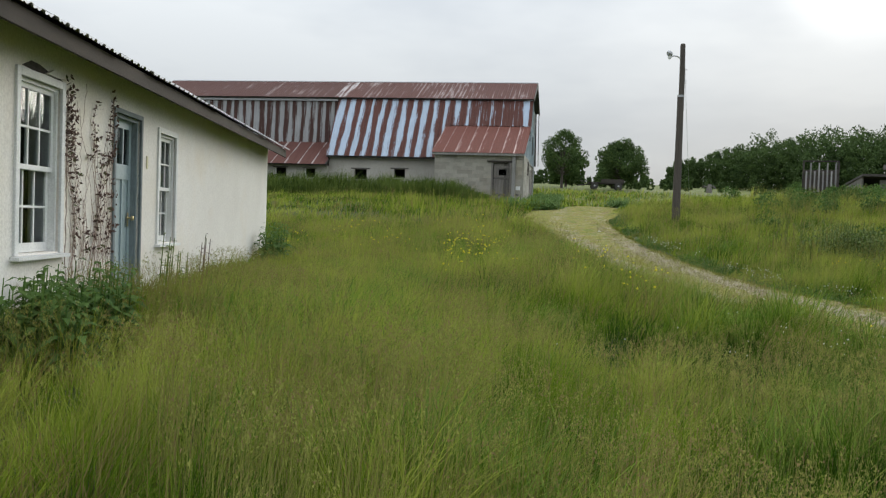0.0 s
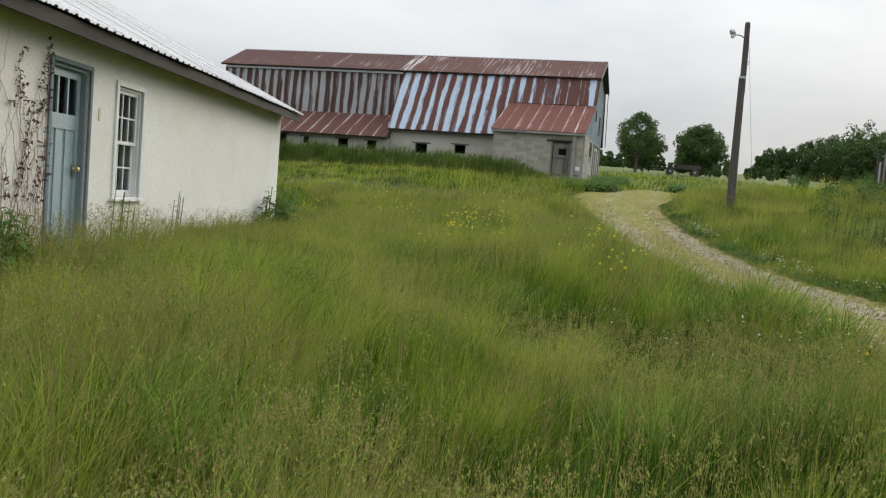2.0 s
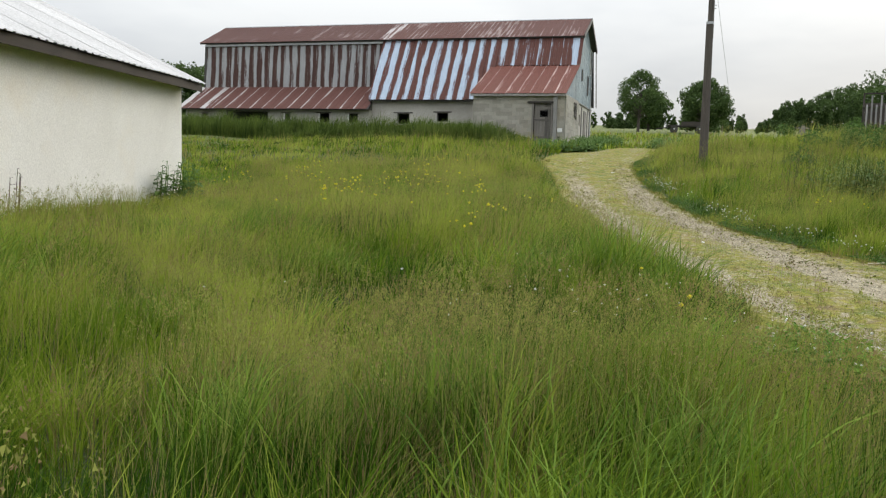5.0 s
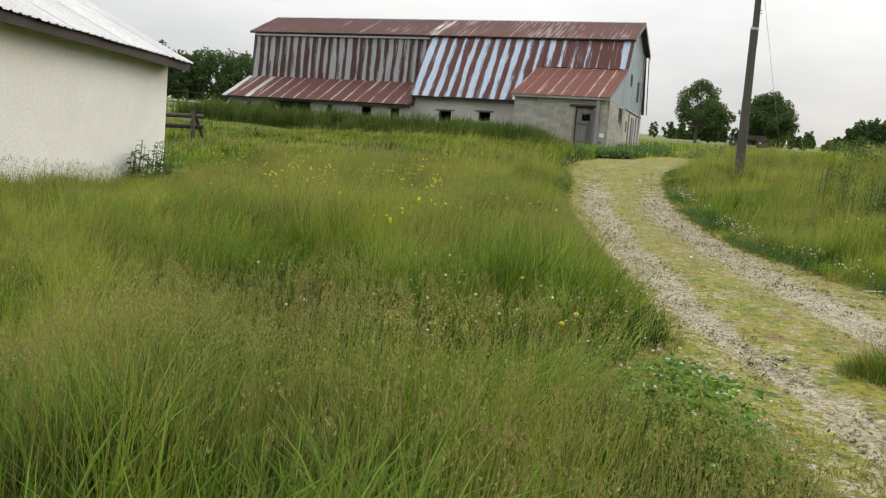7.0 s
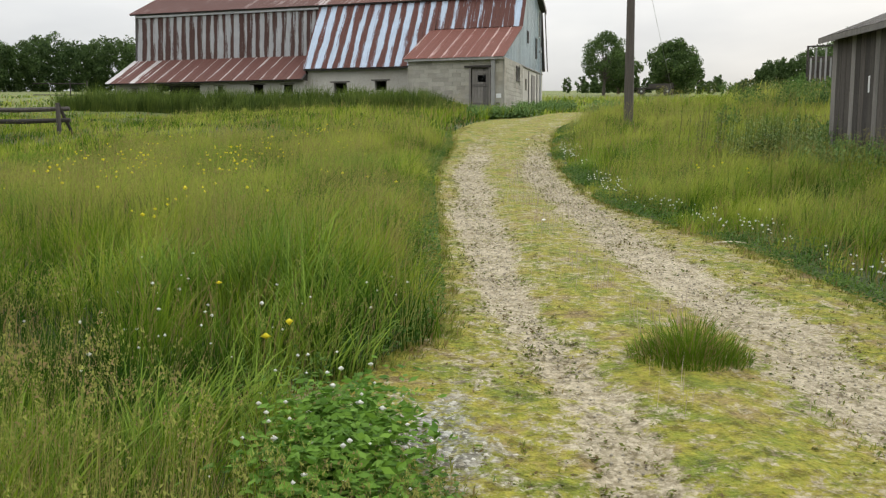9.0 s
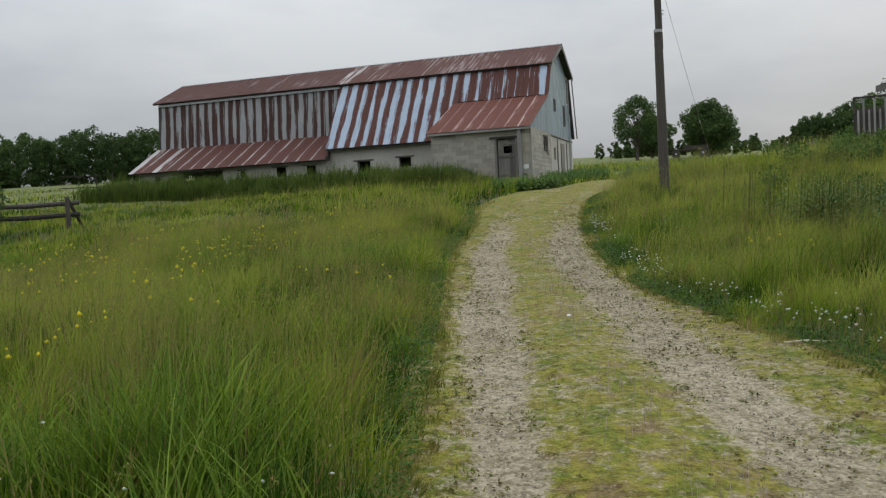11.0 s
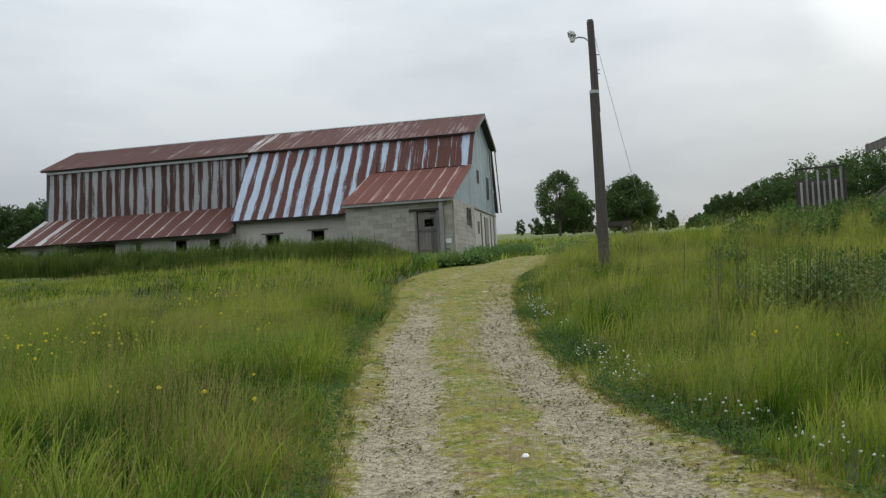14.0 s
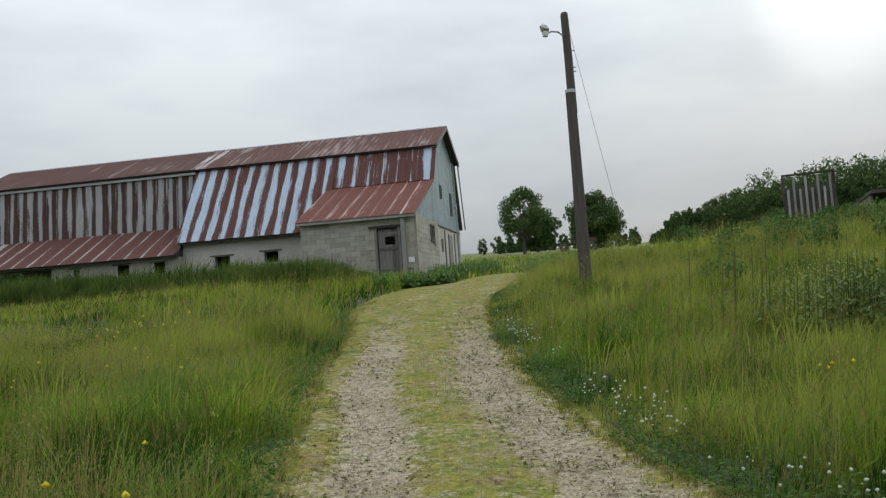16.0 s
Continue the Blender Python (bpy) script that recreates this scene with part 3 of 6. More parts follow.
near_x, near_y = np.arange(-14, 26.01, 0.5), np.arange(-8, 50.01, 0.5)
grid_x = np.concatenate([[-3000, -1500, -700, -400, -250], np.arange(-180, -14, 6), near_x, np.arange(30, 200, 6), [260, 400, 700, 1500, 3000]])
grid_y = np.concatenate([[-3000, -1000, -300, -120, -60, -40, -25, -15], near_y, np.arange(53, 300, 4), [400, 700, 1500, 3000]])
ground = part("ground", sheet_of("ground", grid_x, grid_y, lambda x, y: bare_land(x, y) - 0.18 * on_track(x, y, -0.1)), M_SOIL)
tagged(ground, "rolling green meadow ground under tall grass", "ground", kind="structure")

# the gravel track, two ruts and a mossy crown
t_y = np.concatenate([np.arange(-16, 3, 0.5), np.arange(3, 24, 0.08), np.arange(24, 42.01, 0.25)])
t_u = np.linspace(-1.25, 1.25, 63)


def track_places():
    mid = track_mid(t_y)[:, None]
    d = np.where(t_u[None] < 0, track_left(t_y)[:, None], track_right(t_y)[:, None]) * t_u[None]
    y = np.repeat(t_y[:, None], len(t_u), 1)
    x = mid + d
    bare = driven(d, y)
    lumps = 0.010 * np.sin(9.1 * x + 3 * np.sin(5.3 * y)) * np.sin(8.3 * y + 2 * np.sin(6.1 * x)) + 0.006 * np.sin(23 * x + 17 * y) * np.sin(19 * y - 11 * x)
    dip = -0.035 * bare + 0.02 * np.exp(-((d / 0.4) ** 2)) - 0.10 * rise(0.98, 1.25, np.abs(t_u))[None] + lumps
    return np.stack([x, y, bare_land(x, y) + dip + 0.006], -1).reshape(-1, 3), np.stack([np.maximum(bare, 0.70 * grey_stone(d, y)), grey_stone(d, y)], -1).reshape(-1, 2)


i, k = np.meshgrid(np.arange(len(t_u) - 1), np.arange(len(t_y) - 1))
a = (k * len(t_u) + i).ravel()
track_co, track_wear = track_places()
track_mesh = raw_mesh("gravel_track", track_co, np.stack([a, a + 1, a + len(t_u) + 1, a + len(t_u)], -1))
uv = track_mesh.uv_layers.new(name="across")
corner = np.empty(len(track_mesh.loops), np.int32)
track_mesh.loops.foreach_get("vertex_index", corner)
uv.data.foreach_set("uv", track_wear[corner].astype(np.float32).ravel())
track = tagged(part("road", track_mesh, M_TRACK), "two-rut farm track of pale gravel with yellow-green moss", "track", kind="structure")
for me in (ground.data, track.data):
    me.polygons.foreach_set("use_smooth", np.ones(len(me.polygons), bool))

# ---- white stucco house ----
HOUSE = pose(-2.115, 9.5, 0, 0, 0, 90 - 5.75)
house = thing("white_house", HOUSE, "low white stucco house with a pale metal roof, in tall grass", "house")
H0, H1, HD, HB, HT = -8.0, 8.42, 8.6, -0.6, 2.95
EAVE_OUT, EAVE_Z, PITCH = -0.34, 2.90, 0.47
RIDGE_Y = HD / 2
RIDGE_Z = EAVE_Z + PITCH * (RIDGE_Y - EAVE_OUT)
D0, D1, DZ0, DZ1 = -0.46, 0.32, 0.42, 2.50
W1, W2 = (-2.56, -1.79, 1.14, 2.52), (1.03, 1.71, 1.14, 2.44)
part("front_wall", wall(bmesh.new(), H0, H1, HB, HT, 0, 0.26, [(D0, D1, DZ0, DZ1), W1, W2]), M_STUCCO, house)
gable_line = [(0.26, HB), (HD, HB), (HD, HT), (RIDGE_Y, RIDGE_Z - 0.12), (0.26, HT)]
part("gable_wall", prism(bmesh.new(), gable_line, "x", H1 - 0.26, H1), M_STUCCO, house)
part("gable_wall", prism(bmesh.new(), gable_line, "x", H0, H0 + 0.26), M_STUCCO, house)
part("back_wall", boxed(H0 + 0.26, H1 - 0.26, HD - 0.26, HD, HB, HT), M_STUCCO, house)
# unseen dark boards added behind the panes so the rooms read as unlit
part("floor", boxed(H0 + 0.26, H1 - 0.26, 0.26, HD - 0.26, 0.2, 0.4), M_UNLIT, house)
part("dark_ceiling", boxed(H0 + 0.26, H1 - 0.26, 0.26, HD - 0.26, 2.75, 2.8), M_UNLIT, house)
part("inner_partition", boxed(H0 + 0.3, H1 - 0.3, 2.6, 2.7, 0.4, 2.75), M_UNLIT, house)
roof = part("roof", prism(bmesh.new(), [(EAVE_OUT, EAVE_Z - 0.03), (RIDGE_Y, RIDGE_Z - 0.03), (HD - EAVE_OUT, EAVE_Z - 0.03), (HD - EAVE_OUT, EAVE_Z - 0.09), (RIDGE_Y, RIDGE_Z - 0.10), (EAVE_OUT, EAVE_Z - 0.09)], "x", H0 - 0.2, H1 + 0.16), M_FASCIA, house)
lay_sheets(roof, "sheet", M_TIN, H0 - 0.25, H1 + 0.2, 0.76, EAVE_OUT - 0.04, EAVE_Z - 0.015, RIDGE_Y, RIDGE_Z, 4)
angle, length = slope(EAVE_OUT - 0.04, EAVE_Z, RIDGE_Y, RIDGE_Z)
back_sheet = ribbed(H1 - H0 + 0.4, length, 60)
part("sheet", back_sheet, M_TIN, roof, "", pose(H1 + 0.2, HD - EAVE_OUT + 0.04, EAVE_Z - 0.015, 0, 0, 180) @ pose(0, 0, 0, angle))
part("ridge_cap", tube(bmesh.new(), [(H0 - 0.2, RIDGE_Y, RIDGE_Z + 0.01), (H1 + 0.16, RIDGE_Y, RIDGE_Z + 0.01)], 0.05, 10), M_TIN, roof)
part("fascia", boxed(H0 - 0.2, H1 + 0.16, EAVE_OUT - 0.003, EAVE_OUT + 0.027, EAVE_Z - 0.17, EAVE_Z - 0.035), M_FASCIA, house)
for side in (0, 1):
    y0, y1 = (EAVE_OUT, RIDGE_Y) if side == 0 else (HD - EAVE_OUT, RIDGE_Y)
    part("barge_board", prism(bmesh.new(), [(y0, EAVE_Z - 0.04), (y1, RIDGE_Z - 0.04), (y1, RIDGE_Z - 0.2), (y0, EAVE_Z - 0.19)], "x", H1 + 0.162, H1 + 0.19), M_FASCIA, house)


def sash_window(hole, rows=2, cols=3):
    """A double-hung window: casing, two sashes with muntins and panes, and a sloping sill."""
    x0, x1, z0, z1 = hole
    win = part("window", boxed(x0 + 0.03, x1 - 0.03, 0.12, 0.15, z0, z0 + 0.03), M_TRIM, house, "white-painted double-hung window, six panes in each sash")
    bm = bmesh.new()
    wide = 0.065
    for a, b, c, d in ((x0 - wide, x0, z0 - 0.01, z1 + wide), (x1, x1 + wide, z0 - 0.01, z1 + wide), (x0, x1, z1, z1 + wide)):
        box(bm, a, b, -0.022, 0.02, c, d, 0.004)
    part("casing", bm, M_TRIM, win)
    bm = bmesh.new()
    for a, b, c, d in ((x0, x0 + 0.03, z0, z1), (x1 - 0.03, x1, z0, z1), (x0 + 0.03, x1 - 0.03, z1 - 0.03, z1)):
        box(bm, a, b, 0.02, 0.20, c, d)
    part("jamb_lining", bm, M_TRIM, win)
    bm = prism(bmesh.new(), [(-0.07, z0 - 0.045), (0.2, z0 - 0.045), (0.2, z0), (-0.07, z0 - 0.018)], "x", x0 - 0.10, x1 + 0.10)
    part("window_sill", bm, M_TRIM, win)
    mid = (z0 + z1) / 2
    for low, (a, b), y in ((False, (mid - 0.02, z1 - 0.03), 0.045), (True, (z0 + 0.005, mid + 0.02), 0.08)):
        bm = bmesh.new()
        l, r = x0 + 0.03, x1 - 0.03
        foot = 0.075 if low else 0.04
        for q in ((l, l + 0.045, a, b), (r - 0.045, r, a, b), (l + 0.045, r - 0.045, a, a + foot), (l + 0.045, r - 0.045, b - 0.042, b)):
            box(bm, q[0], q[1], y, y + 0.034, q[2], q[3])
        part("sash", bm, M_TRIM, win)
        gl, gr, gb, gt = l + 0.045, r - 0.045, a + foot, b - 0.042
        bm = bmesh.new()
        for c in range(1, cols):
            x = gl + (gr - gl) * c / cols
            box(bm, x - 0.009, x + 0.009, y + 0.004, y + 0.03, gb, gt)
        for c in range(1, rows):
            z = gb + (gt - gb) * c / rows
            for d in range(cols):
                xa, xb = gl + (gr - gl) * d / cols, gl + (gr - gl) * (d + 1) / cols
                box(bm, xa + 0.009 * (d > 0), xb - 0.009 * (d < cols - 1), y + 0.004, y + 0.03, z - 0.009, z + 0.009)
        part("muntins", bm, M_TRIM, win)
        for c in range(rows):
            for d in range(cols):
                xa, xb = gl + (gr - gl) * d / cols, gl + (gr - gl) * (d + 1) / cols
                za, zb = gb + (gt - gb) * c / rows, gb + (gt - gb) * (c + 1) / rows
                part("pane", boxed(xa, xb, y + 0.015, y + 0.018, za, zb), M_GLASS, win)


sash_window(W1)
sash_window(W2)

door = part("door", boxed(D0 + 0.04, D1 - 0.04, 0.11, 0.118, DZ0 + 0.02, DZ0 + 0.03), M_DOOR, house, "closed grey-blue panelled door with three narrow lights")
l, r, b, t = D0 + 0.035, D1 - 0.035, DZ0 + 0.02, DZ1 - 0.035
lz0, lz1 = 2.00, 2.38
third = (r - l - 0.2) / 3
bm = wall(bmesh.new(), l, r, b, t, 0.08, 0.12, [(l + 0.07 + k * (third + 0.03), l + 0.07 + k * (third + 0.03) + third, lz0, lz1) for k in range(3)] + [(l + 0.07 + k * (third + 0.03), l + 0.07 + k * (third + 0.03) + third, b + 0.24, lz0 - 0.16) for k in range(3)])
part("door_leaf", bm, M_DOOR, door)
for k in range(3):
    x = l + 0.07 + k * (third + 0.03)
    part("panel", boxed(x, x + third, 0.095, 0.108, b + 0.24, lz0 - 0.16), M_DOOR, door)
    part("door_light", boxed(x, x + third, 0.098, 0.102, lz0, lz1), M_GLASS, door)
bm = bmesh.new()
for q in ((D0, D0 + 0.035, 0.02, 0.26, DZ0, DZ1), (D1 - 0.035, D1, 0.02, 0.26, DZ0, DZ1), (D0 + 0.035, D1 - 0.035, 0.02, 0.26, DZ1 - 0.035, DZ1)):
    box(bm, *q)
part("door_jamb", bm, M_JAMB, door)
bm = bmesh.new()
for q in ((D0 - 0.055, D0, -0.024, 0.018, DZ0, DZ1 + 0.05), (D1, D1 + 0.05, -0.024, 0.018, DZ0, DZ1 + 0.05), (D0, D1, -0.024, 0.018, DZ1, DZ1 + 0.05)):
    box(bm, *q, 0.004)
part("door_casing", bm, M_JAMB, door)
part("threshold", boxed(D0 - 0.05, D1 + 0.05, -0.06, 0.26, DZ0 - 0.06, DZ0), M_BLOCK, door)
knob_z = 1.43
bm = tube(bmesh.new(), [(0.215, 0.082, knob_z), (0.215, 0.07, knob_z), (0.215, 0.045, knob_z), (0.215, 0.035, knob_z), (0.215, 0.018, knob_z), (0.215, 0.012, knob_z)], [0.028, 0.012, 0.012, 0.028, 0.026, 0.010], 12)
part("door_knob", bm, M_BRASS, door, "dull brass door knob")
# thin plate on the wall; its dark colour gives the hollow's shade
spall = bmesh.new()
edge = [(-2.52, 2.60), (-2.36, 2.66), (-2.2, 2.655), (-2.02, 2.62), (-1.86, 2.615), (-1.72, 2.585), (-1.84, 2.588), (-2.05, 2.597), (-2.3, 2.59)]
prism(spall, edge, "y", -0.004, 0.02)
part("spalled_patch", spall, M_OLDWOOD, house, "dark plate for the shaded hollow where the stucco has broken away")
part("loose_stucco", prism(bmesh.new(), [(-2.12, 2.60), (-1.98, 2.655), (-1.74, 2.61), (-1.9, 2.595)], "y", -0.03, -0.005), M_STUCCO, house)
part("lock_plate", boxed(0.19, 0.24, 0.076, 0.0805, knob_z - 0.09, knob_z + 0.06, 0.003), M_BRASS, door)
plate = part("wall_plate", boxed(-0.025, 0.025, -0.008, 0, -0.07, 0.07, 0.002), M_FADED, None, "", HOUSE @ pose(0.58, -0.002, 2.06))
tagged(plate, "small faded yellow plate on the stucco wall", "plate")

# ---- the barn ----
BX, BY, BANG = 10.0, 43.9, -16.8
BARN = pose(BX, BY, 0, 0, 0, BANG)
barn = thing("barn", BARN, "long gambrel barn with rusted tin roof and block walls", "barn")
AW, D, DF, BB = -4.75, 4.71, 3.35, 1.6
FV, FZ = 2.97, 5.18
RV, RZ, KV, KZ, EZ = 8.46, 10.24, 5.51, 8.90, 5.46
UL, UM, UR = -23.87, -11.6, -0.22
BV = 2 * RV - D
bwins = [(-10.02, -9.28, 3.84, 4.41), (-7.68, -7.02, 3.97, 4.46)]
main_wall = part("main_wall", wall(bmesh.new(), UM, AW - 0.02, BB, FZ + 0.2, DF, DF + 0.3, bwins), M_WASH, barn, "grey whitewashed block wall")
for a, b, c, d in bwins:
    part("lintel", boxed(a - 0.2, b + 0.2, DF - 0.035, DF + 0.2, d + 0.003, d + 0.075, 0.01), M_GREYWOOD, barn)
    part("opening_sill", boxed(a - 0.05, b + 0.05, DF - 0.05, DF + 0.25, c - 0.05, c - 0.003, 0.01), M_WASH, barn)
    bm = bmesh.new()
    for q in ((a, a + 0.04, c, d), (b - 0.04, b, c, d), (a + 0.04, b - 0.04, d - 0.04, d)):
        box(bm, q[0], q[1], DF + 0.1, DF + 0.16, q[2], q[3])
    part("opening_frame", bm, M_GREYWOOD, barn)
LV, LZ, LT = 3.0, 4.62, 6.12
lwins = [(-12.9, -12.25, 3.86, 4.36), (-14.7, -14.0, 3.85, 4.38), (-16.92, -16.48, 3.98, 4.36), (-20.58, -17.9, 3.3, 4.44), (-22.3, -21.95, 4.02, 4.32)]
part("leanto_wall", wall(bmesh.new(), UL + 0.5, UM + 0.05, BB, LZ - 0.04, LV, LV + 0.25, lwins), M_WASH, barn, "low whitewashed wall with square openings")
for a, b, c, d in lwins:
    part("lintel", boxed(a - 0.12, b + 0.12, LV - 0.03, LV + 0.15, d + 0.003, d + 0.06, 0.01), M_GREYWOOD, barn)
for a in (-12.9, -14.7, -16.92):
    part("opening_post", boxed(a, a + 0.07, LV + 0.05, LV + 0.12, 3.86, 4.36), M_TRIM, barn)
part("opening_post", boxed(-20.5, -20.38, LV + 0.05, LV + 0.17, 1.8, 4.44), M_GREYWOOD, barn)
part("leanto_end", boxed(UL + 0.5, UL + 0.75, LV + 0.25, KV + 0.3, BB, 5.0), M_WASH, barn)
part("leanto_gable", prism(bmesh.new(), [(LV - 0.3, LZ - 0.07), (DF + 0.3, LZ - 0.07), (DF + 0.3, LZ + 0.5), (LV - 0.3, LZ - 0.03)], "x", UM + 0.0, UM + 0.06), M_OLDWOOD, barn)
part("leanto_end", boxed(UM - 0.2, UM + 0.05, LV + 0.25, DF, BB, LZ - 0.04), M_WASH, barn)
back = bmesh.new()
box(back, UL + 0.5, UR, BV - 0.3, BV, BB, EZ)
part("back_wall", back, M_WASH, barn)
# unseen near-black boards added to darken what shows through the openings
part("hay_floor", boxed(UL + 0.6, UR - 0.25, D + 0.4, BV - 0.4, EZ - 0.15, EZ - 0.02), M_UNLIT, barn)
part("inner_wall", boxed(UL + 0.8, UR - 0.3, 8.0, 8.1, BB, EZ - 0.16), M_UNLIT, barn)
part("barn_floor", boxed(UL + 0.8, AW, LV + 0.3, BV - 0.4, 2.4, 2.5), M_UNLIT, barn)

# upper gable ends
gambrel = [(4.47, EZ - 0.25), (BV, EZ - 0.25), (BV, EZ), (2 * RV - KV - 0.05, KZ - 0.1), (RV, RZ - 0.12), (KV + 0.05, KZ - 0.1), (4.47, 7.04)]
gable_end = part("gable_end", prism(bmesh.new(), gambrel, "x", UR - 0.16, UR - 0.03), M_SIDING, barn, "blue-grey metal siding on the gable end")
part("gable_end", prism(bmesh.new(), [(KV + 0.05, EZ - 0.3), *gambrel[1:6]], "x", UL + 0.32, UL + 0.45), M_SIDING, barn)
rib = boxed(0, 0.024, 0.0, 0.022, 0, 1)
rib = mesh_from("rib", rib)
rib.materials.append(M_SIDING)
for k in range(48):
    v = 0.25 + k * (BV - 0.35) / 48
    if v < D + 0.3:
        foot, top = 5.2, min(5.2 + 0.40 * v - 0.06, 7.0)
    elif v < KV + 0.05:
        foot, top = 5.2, EZ + (KZ - EZ) * (v - D) / (KV - D) - 0.2
    elif v < RV:
        foot, top = 5.2, KZ + (RZ - KZ) * (v - KV) / (RV - KV) - 0.2
    elif v < 2 * RV - KV:
        foot, top = 5.2, RZ - (RZ - KZ) * (v - RV) / (RV - KV) - 0.2
    else:
        foot, top = 5.2, KZ - (KZ - EZ) * (v - 2 * RV + KV) / (KV - D) - 0.15
    if top - foot > 0.1:
        part("rib", rib, None, gable_end, "", Matrix.LocRotScale((UR - 0.03 + 0.03, v, foot), Euler((0, 0, radians(90))), (1, 1, top - foot)))
# the same siding closes the side of the annex above its blocks
part("annex_gable", prism(bmesh.new(), [(0.12, 5.2), (4.46, 5.2), (4.46, 6.93), (0.12, 5.24)], "x", UR - 0.12, UR - 0.03), M_SIDING, barn)
# lower side wall of block, with openings, door and boards
side = [(2.95, 3.7, 4.32, 4.96), (6.65, 7.2, 4.0, 4.62)]


def sideways(u):
    return pose(u, 0, 0, 0, 0, 90)


part("side_wall", wall(bmesh.new(), D, BV, BB, 5.18, 0.0, 0.28, side[1:]), M_WASH, barn, "pale block side wall", sideways(UR - 0.03))
for v0, v1, z1 in ((7.55, 7.75, 5.1), (8.6, 9.6, 4.95), (10.3, 10.48, 5.1), (11.4, 11.6, 5.1)):
    part("side_board", boxed(UR - 0.028, UR + 0.012, v0, v1, 2.6, z1, 0.006), M_GREYWOOD, barn)
part("sill_beam", boxed(UR - 0.03, UR + 0.03, D, BV, 5.185, 5.26, 0.008), M_GREYWOOD, barn)
for v, z0, z1, w in ((9.75, 6.0, 7.05, 0.38), (7.08, 6.6, 7.15, 0.3), (10.75, 7.3, 8.75, 0.42)):
    # no opening is cut: a near-black plate paints the shade inside
    win = part("gable_window", boxed(UR - 0.01, UR + 0.003, v, v + w, z0, z1), M_UNLIT, barn, "gable window in a thin frame, its unlit inside a dark plate")
    bm = bmesh.new()
    for a, b, c, d in ((v - 0.05, v, z0 - 0.05, z1 + 0.05), (v + w, v + w + 0.05, z0 - 0.05, z1 + 0.05), (v, v + w, z1, z1 + 0.05), (v, v + w, z0 - 0.05, z0)):
        box(bm, UR - 0.02, UR + 0.03, a, b, c, d)
    part("window_frame", bm, M_TRIM if z0 > 7 else M_DARKTRIM, win)
part("conduit", tube(bmesh.new(), [(UR + 0.06, 11.05, 8.7), (UR + 0.06, 11.1, 8.2), (UR + 0.06, 11.12, 6.5), (UR + 0.06, 11.12, 3.4)], 0.03), M_STEEL, barn, "grey steel conduit pipe")
part("hoist_bracket", boxed(UR - 0.02, UR + 0.1, 11.04, 11.24, 6.4, 6.55, 0.01), M_STEEL, barn)

# roofs
up_front = part("upper_roof", prism(bmesh.new(), [(KV - 0.12, KZ - 0.08), (RV, RZ - 0.03), (2 * RV - KV + 0.12, KZ - 0.08), (2 * RV - KV + 0.12, KZ - 0.16), (RV, RZ - 0.12), (KV - 0.12, KZ - 0.16)], "x", UL, UR + 0.28), M_DARKTRIM, barn)
lay_sheets(up_front, "sheet", M_TOPRUST, UL, UR + 0.32, 0.76, KV - 0.2, KZ - 0.085, RV, RZ, 3, lambda q: M_TOPPALE if 0.49 < q < 0.53 else M_TOPDARK if q < 0.49 else M_TOPRUST)
angle, length = slope(KV - 0.2, KZ - 0.085, RV, RZ)
part("sheet", ribbed(UR + 0.32 - UL, length, 32), M_TOPRUST, up_front, "", pose(UR + 0.32, 2 * RV - KV + 0.2, KZ - 0.085, 0, 0, 180) @ pose(0, 0, 0, angle))
part("ridge_cap", tube(bmesh.new(), [(UL, RV, RZ + 0.0), (UR + 0.32, RV, RZ + 0.0)], 0.06, 8), M_STEEL, up_front)
low_front = part("lower_roof", prism(bmesh.new(), [(FV + 0.05, FZ - 0.02), (KV - 0.02, KZ - 0.19), (KV + 0.12, KZ - 0.22), (FV + 0.19, FZ - 0.06)], "x", UM - 0.02, AW + 0.1), M_DARKTRIM, barn)
lay_sheets(low_front, "sheet", M_STRIPE, UM - 0.05, AW + 0.1, 0.66, FV, FZ - 0.02, KV - 0.04, KZ - 0.15, 3)
lay_sheets(low_front, "sheet", M_STRIPERUST, AW + 0.1, UR + 0.26, 0.66, 4.42, 7.14, KV - 0.04, KZ - 0.15, 3, lambda q: M_STRIPE if q < 0.15 or 0.75 < q < 0.95 else M_STRIPERUST)
part("roof_cheek", prism(bmesh.new(), [(FV + 0.15, FZ - 0.05), (KV + 0.1, KZ - 0.25), (KV + 0.1, LT - 0.1), (DF, LZ + 0.3)], "x", UM + 0.0, UM + 0.06), M_OLDWOOD, barn)
part("lower_roof_back", prism(bmesh.new(), [(2 * RV - D + 0.33, EZ - 0.04), (2 * RV - KV + 0.02, KZ - 0.17), (2 * RV - KV - 0.12, KZ - 0.2), (2 * RV - D + 0.2, EZ - 0.06)], "x", UL, UR + 0.12), M_DARKTRIM, barn)
part("eave_board", boxed(UM - 0.02, AW - 0.02, FV + 0.06, FV + 0.10, FZ - 0.13, FZ - 0.035), M_DARKTRIM, barn)
siding = part("clerestory_wall", boxed(UL + 0.45, UM - 0.1, KV + 0.12, KV + 0.2, LT - 0.2, KZ - 0.1), M_GREYWOOD, barn)
lay_sheets(siding, "sheet", M_WALLSTRIPE, UL + 0.4, UM - 0.12, 0.53, KV - 0.12, LT - 0.05, KV + 0.06, KZ - 0.27, 3)
part("band_board", boxed(UL + 0.3, UM - 0.14, KV - 0.06, KV + 0.02, KZ - 0.3, KZ - 0.165, 0.01), M_STEEL, barn, "pale grey metal band under the eave")
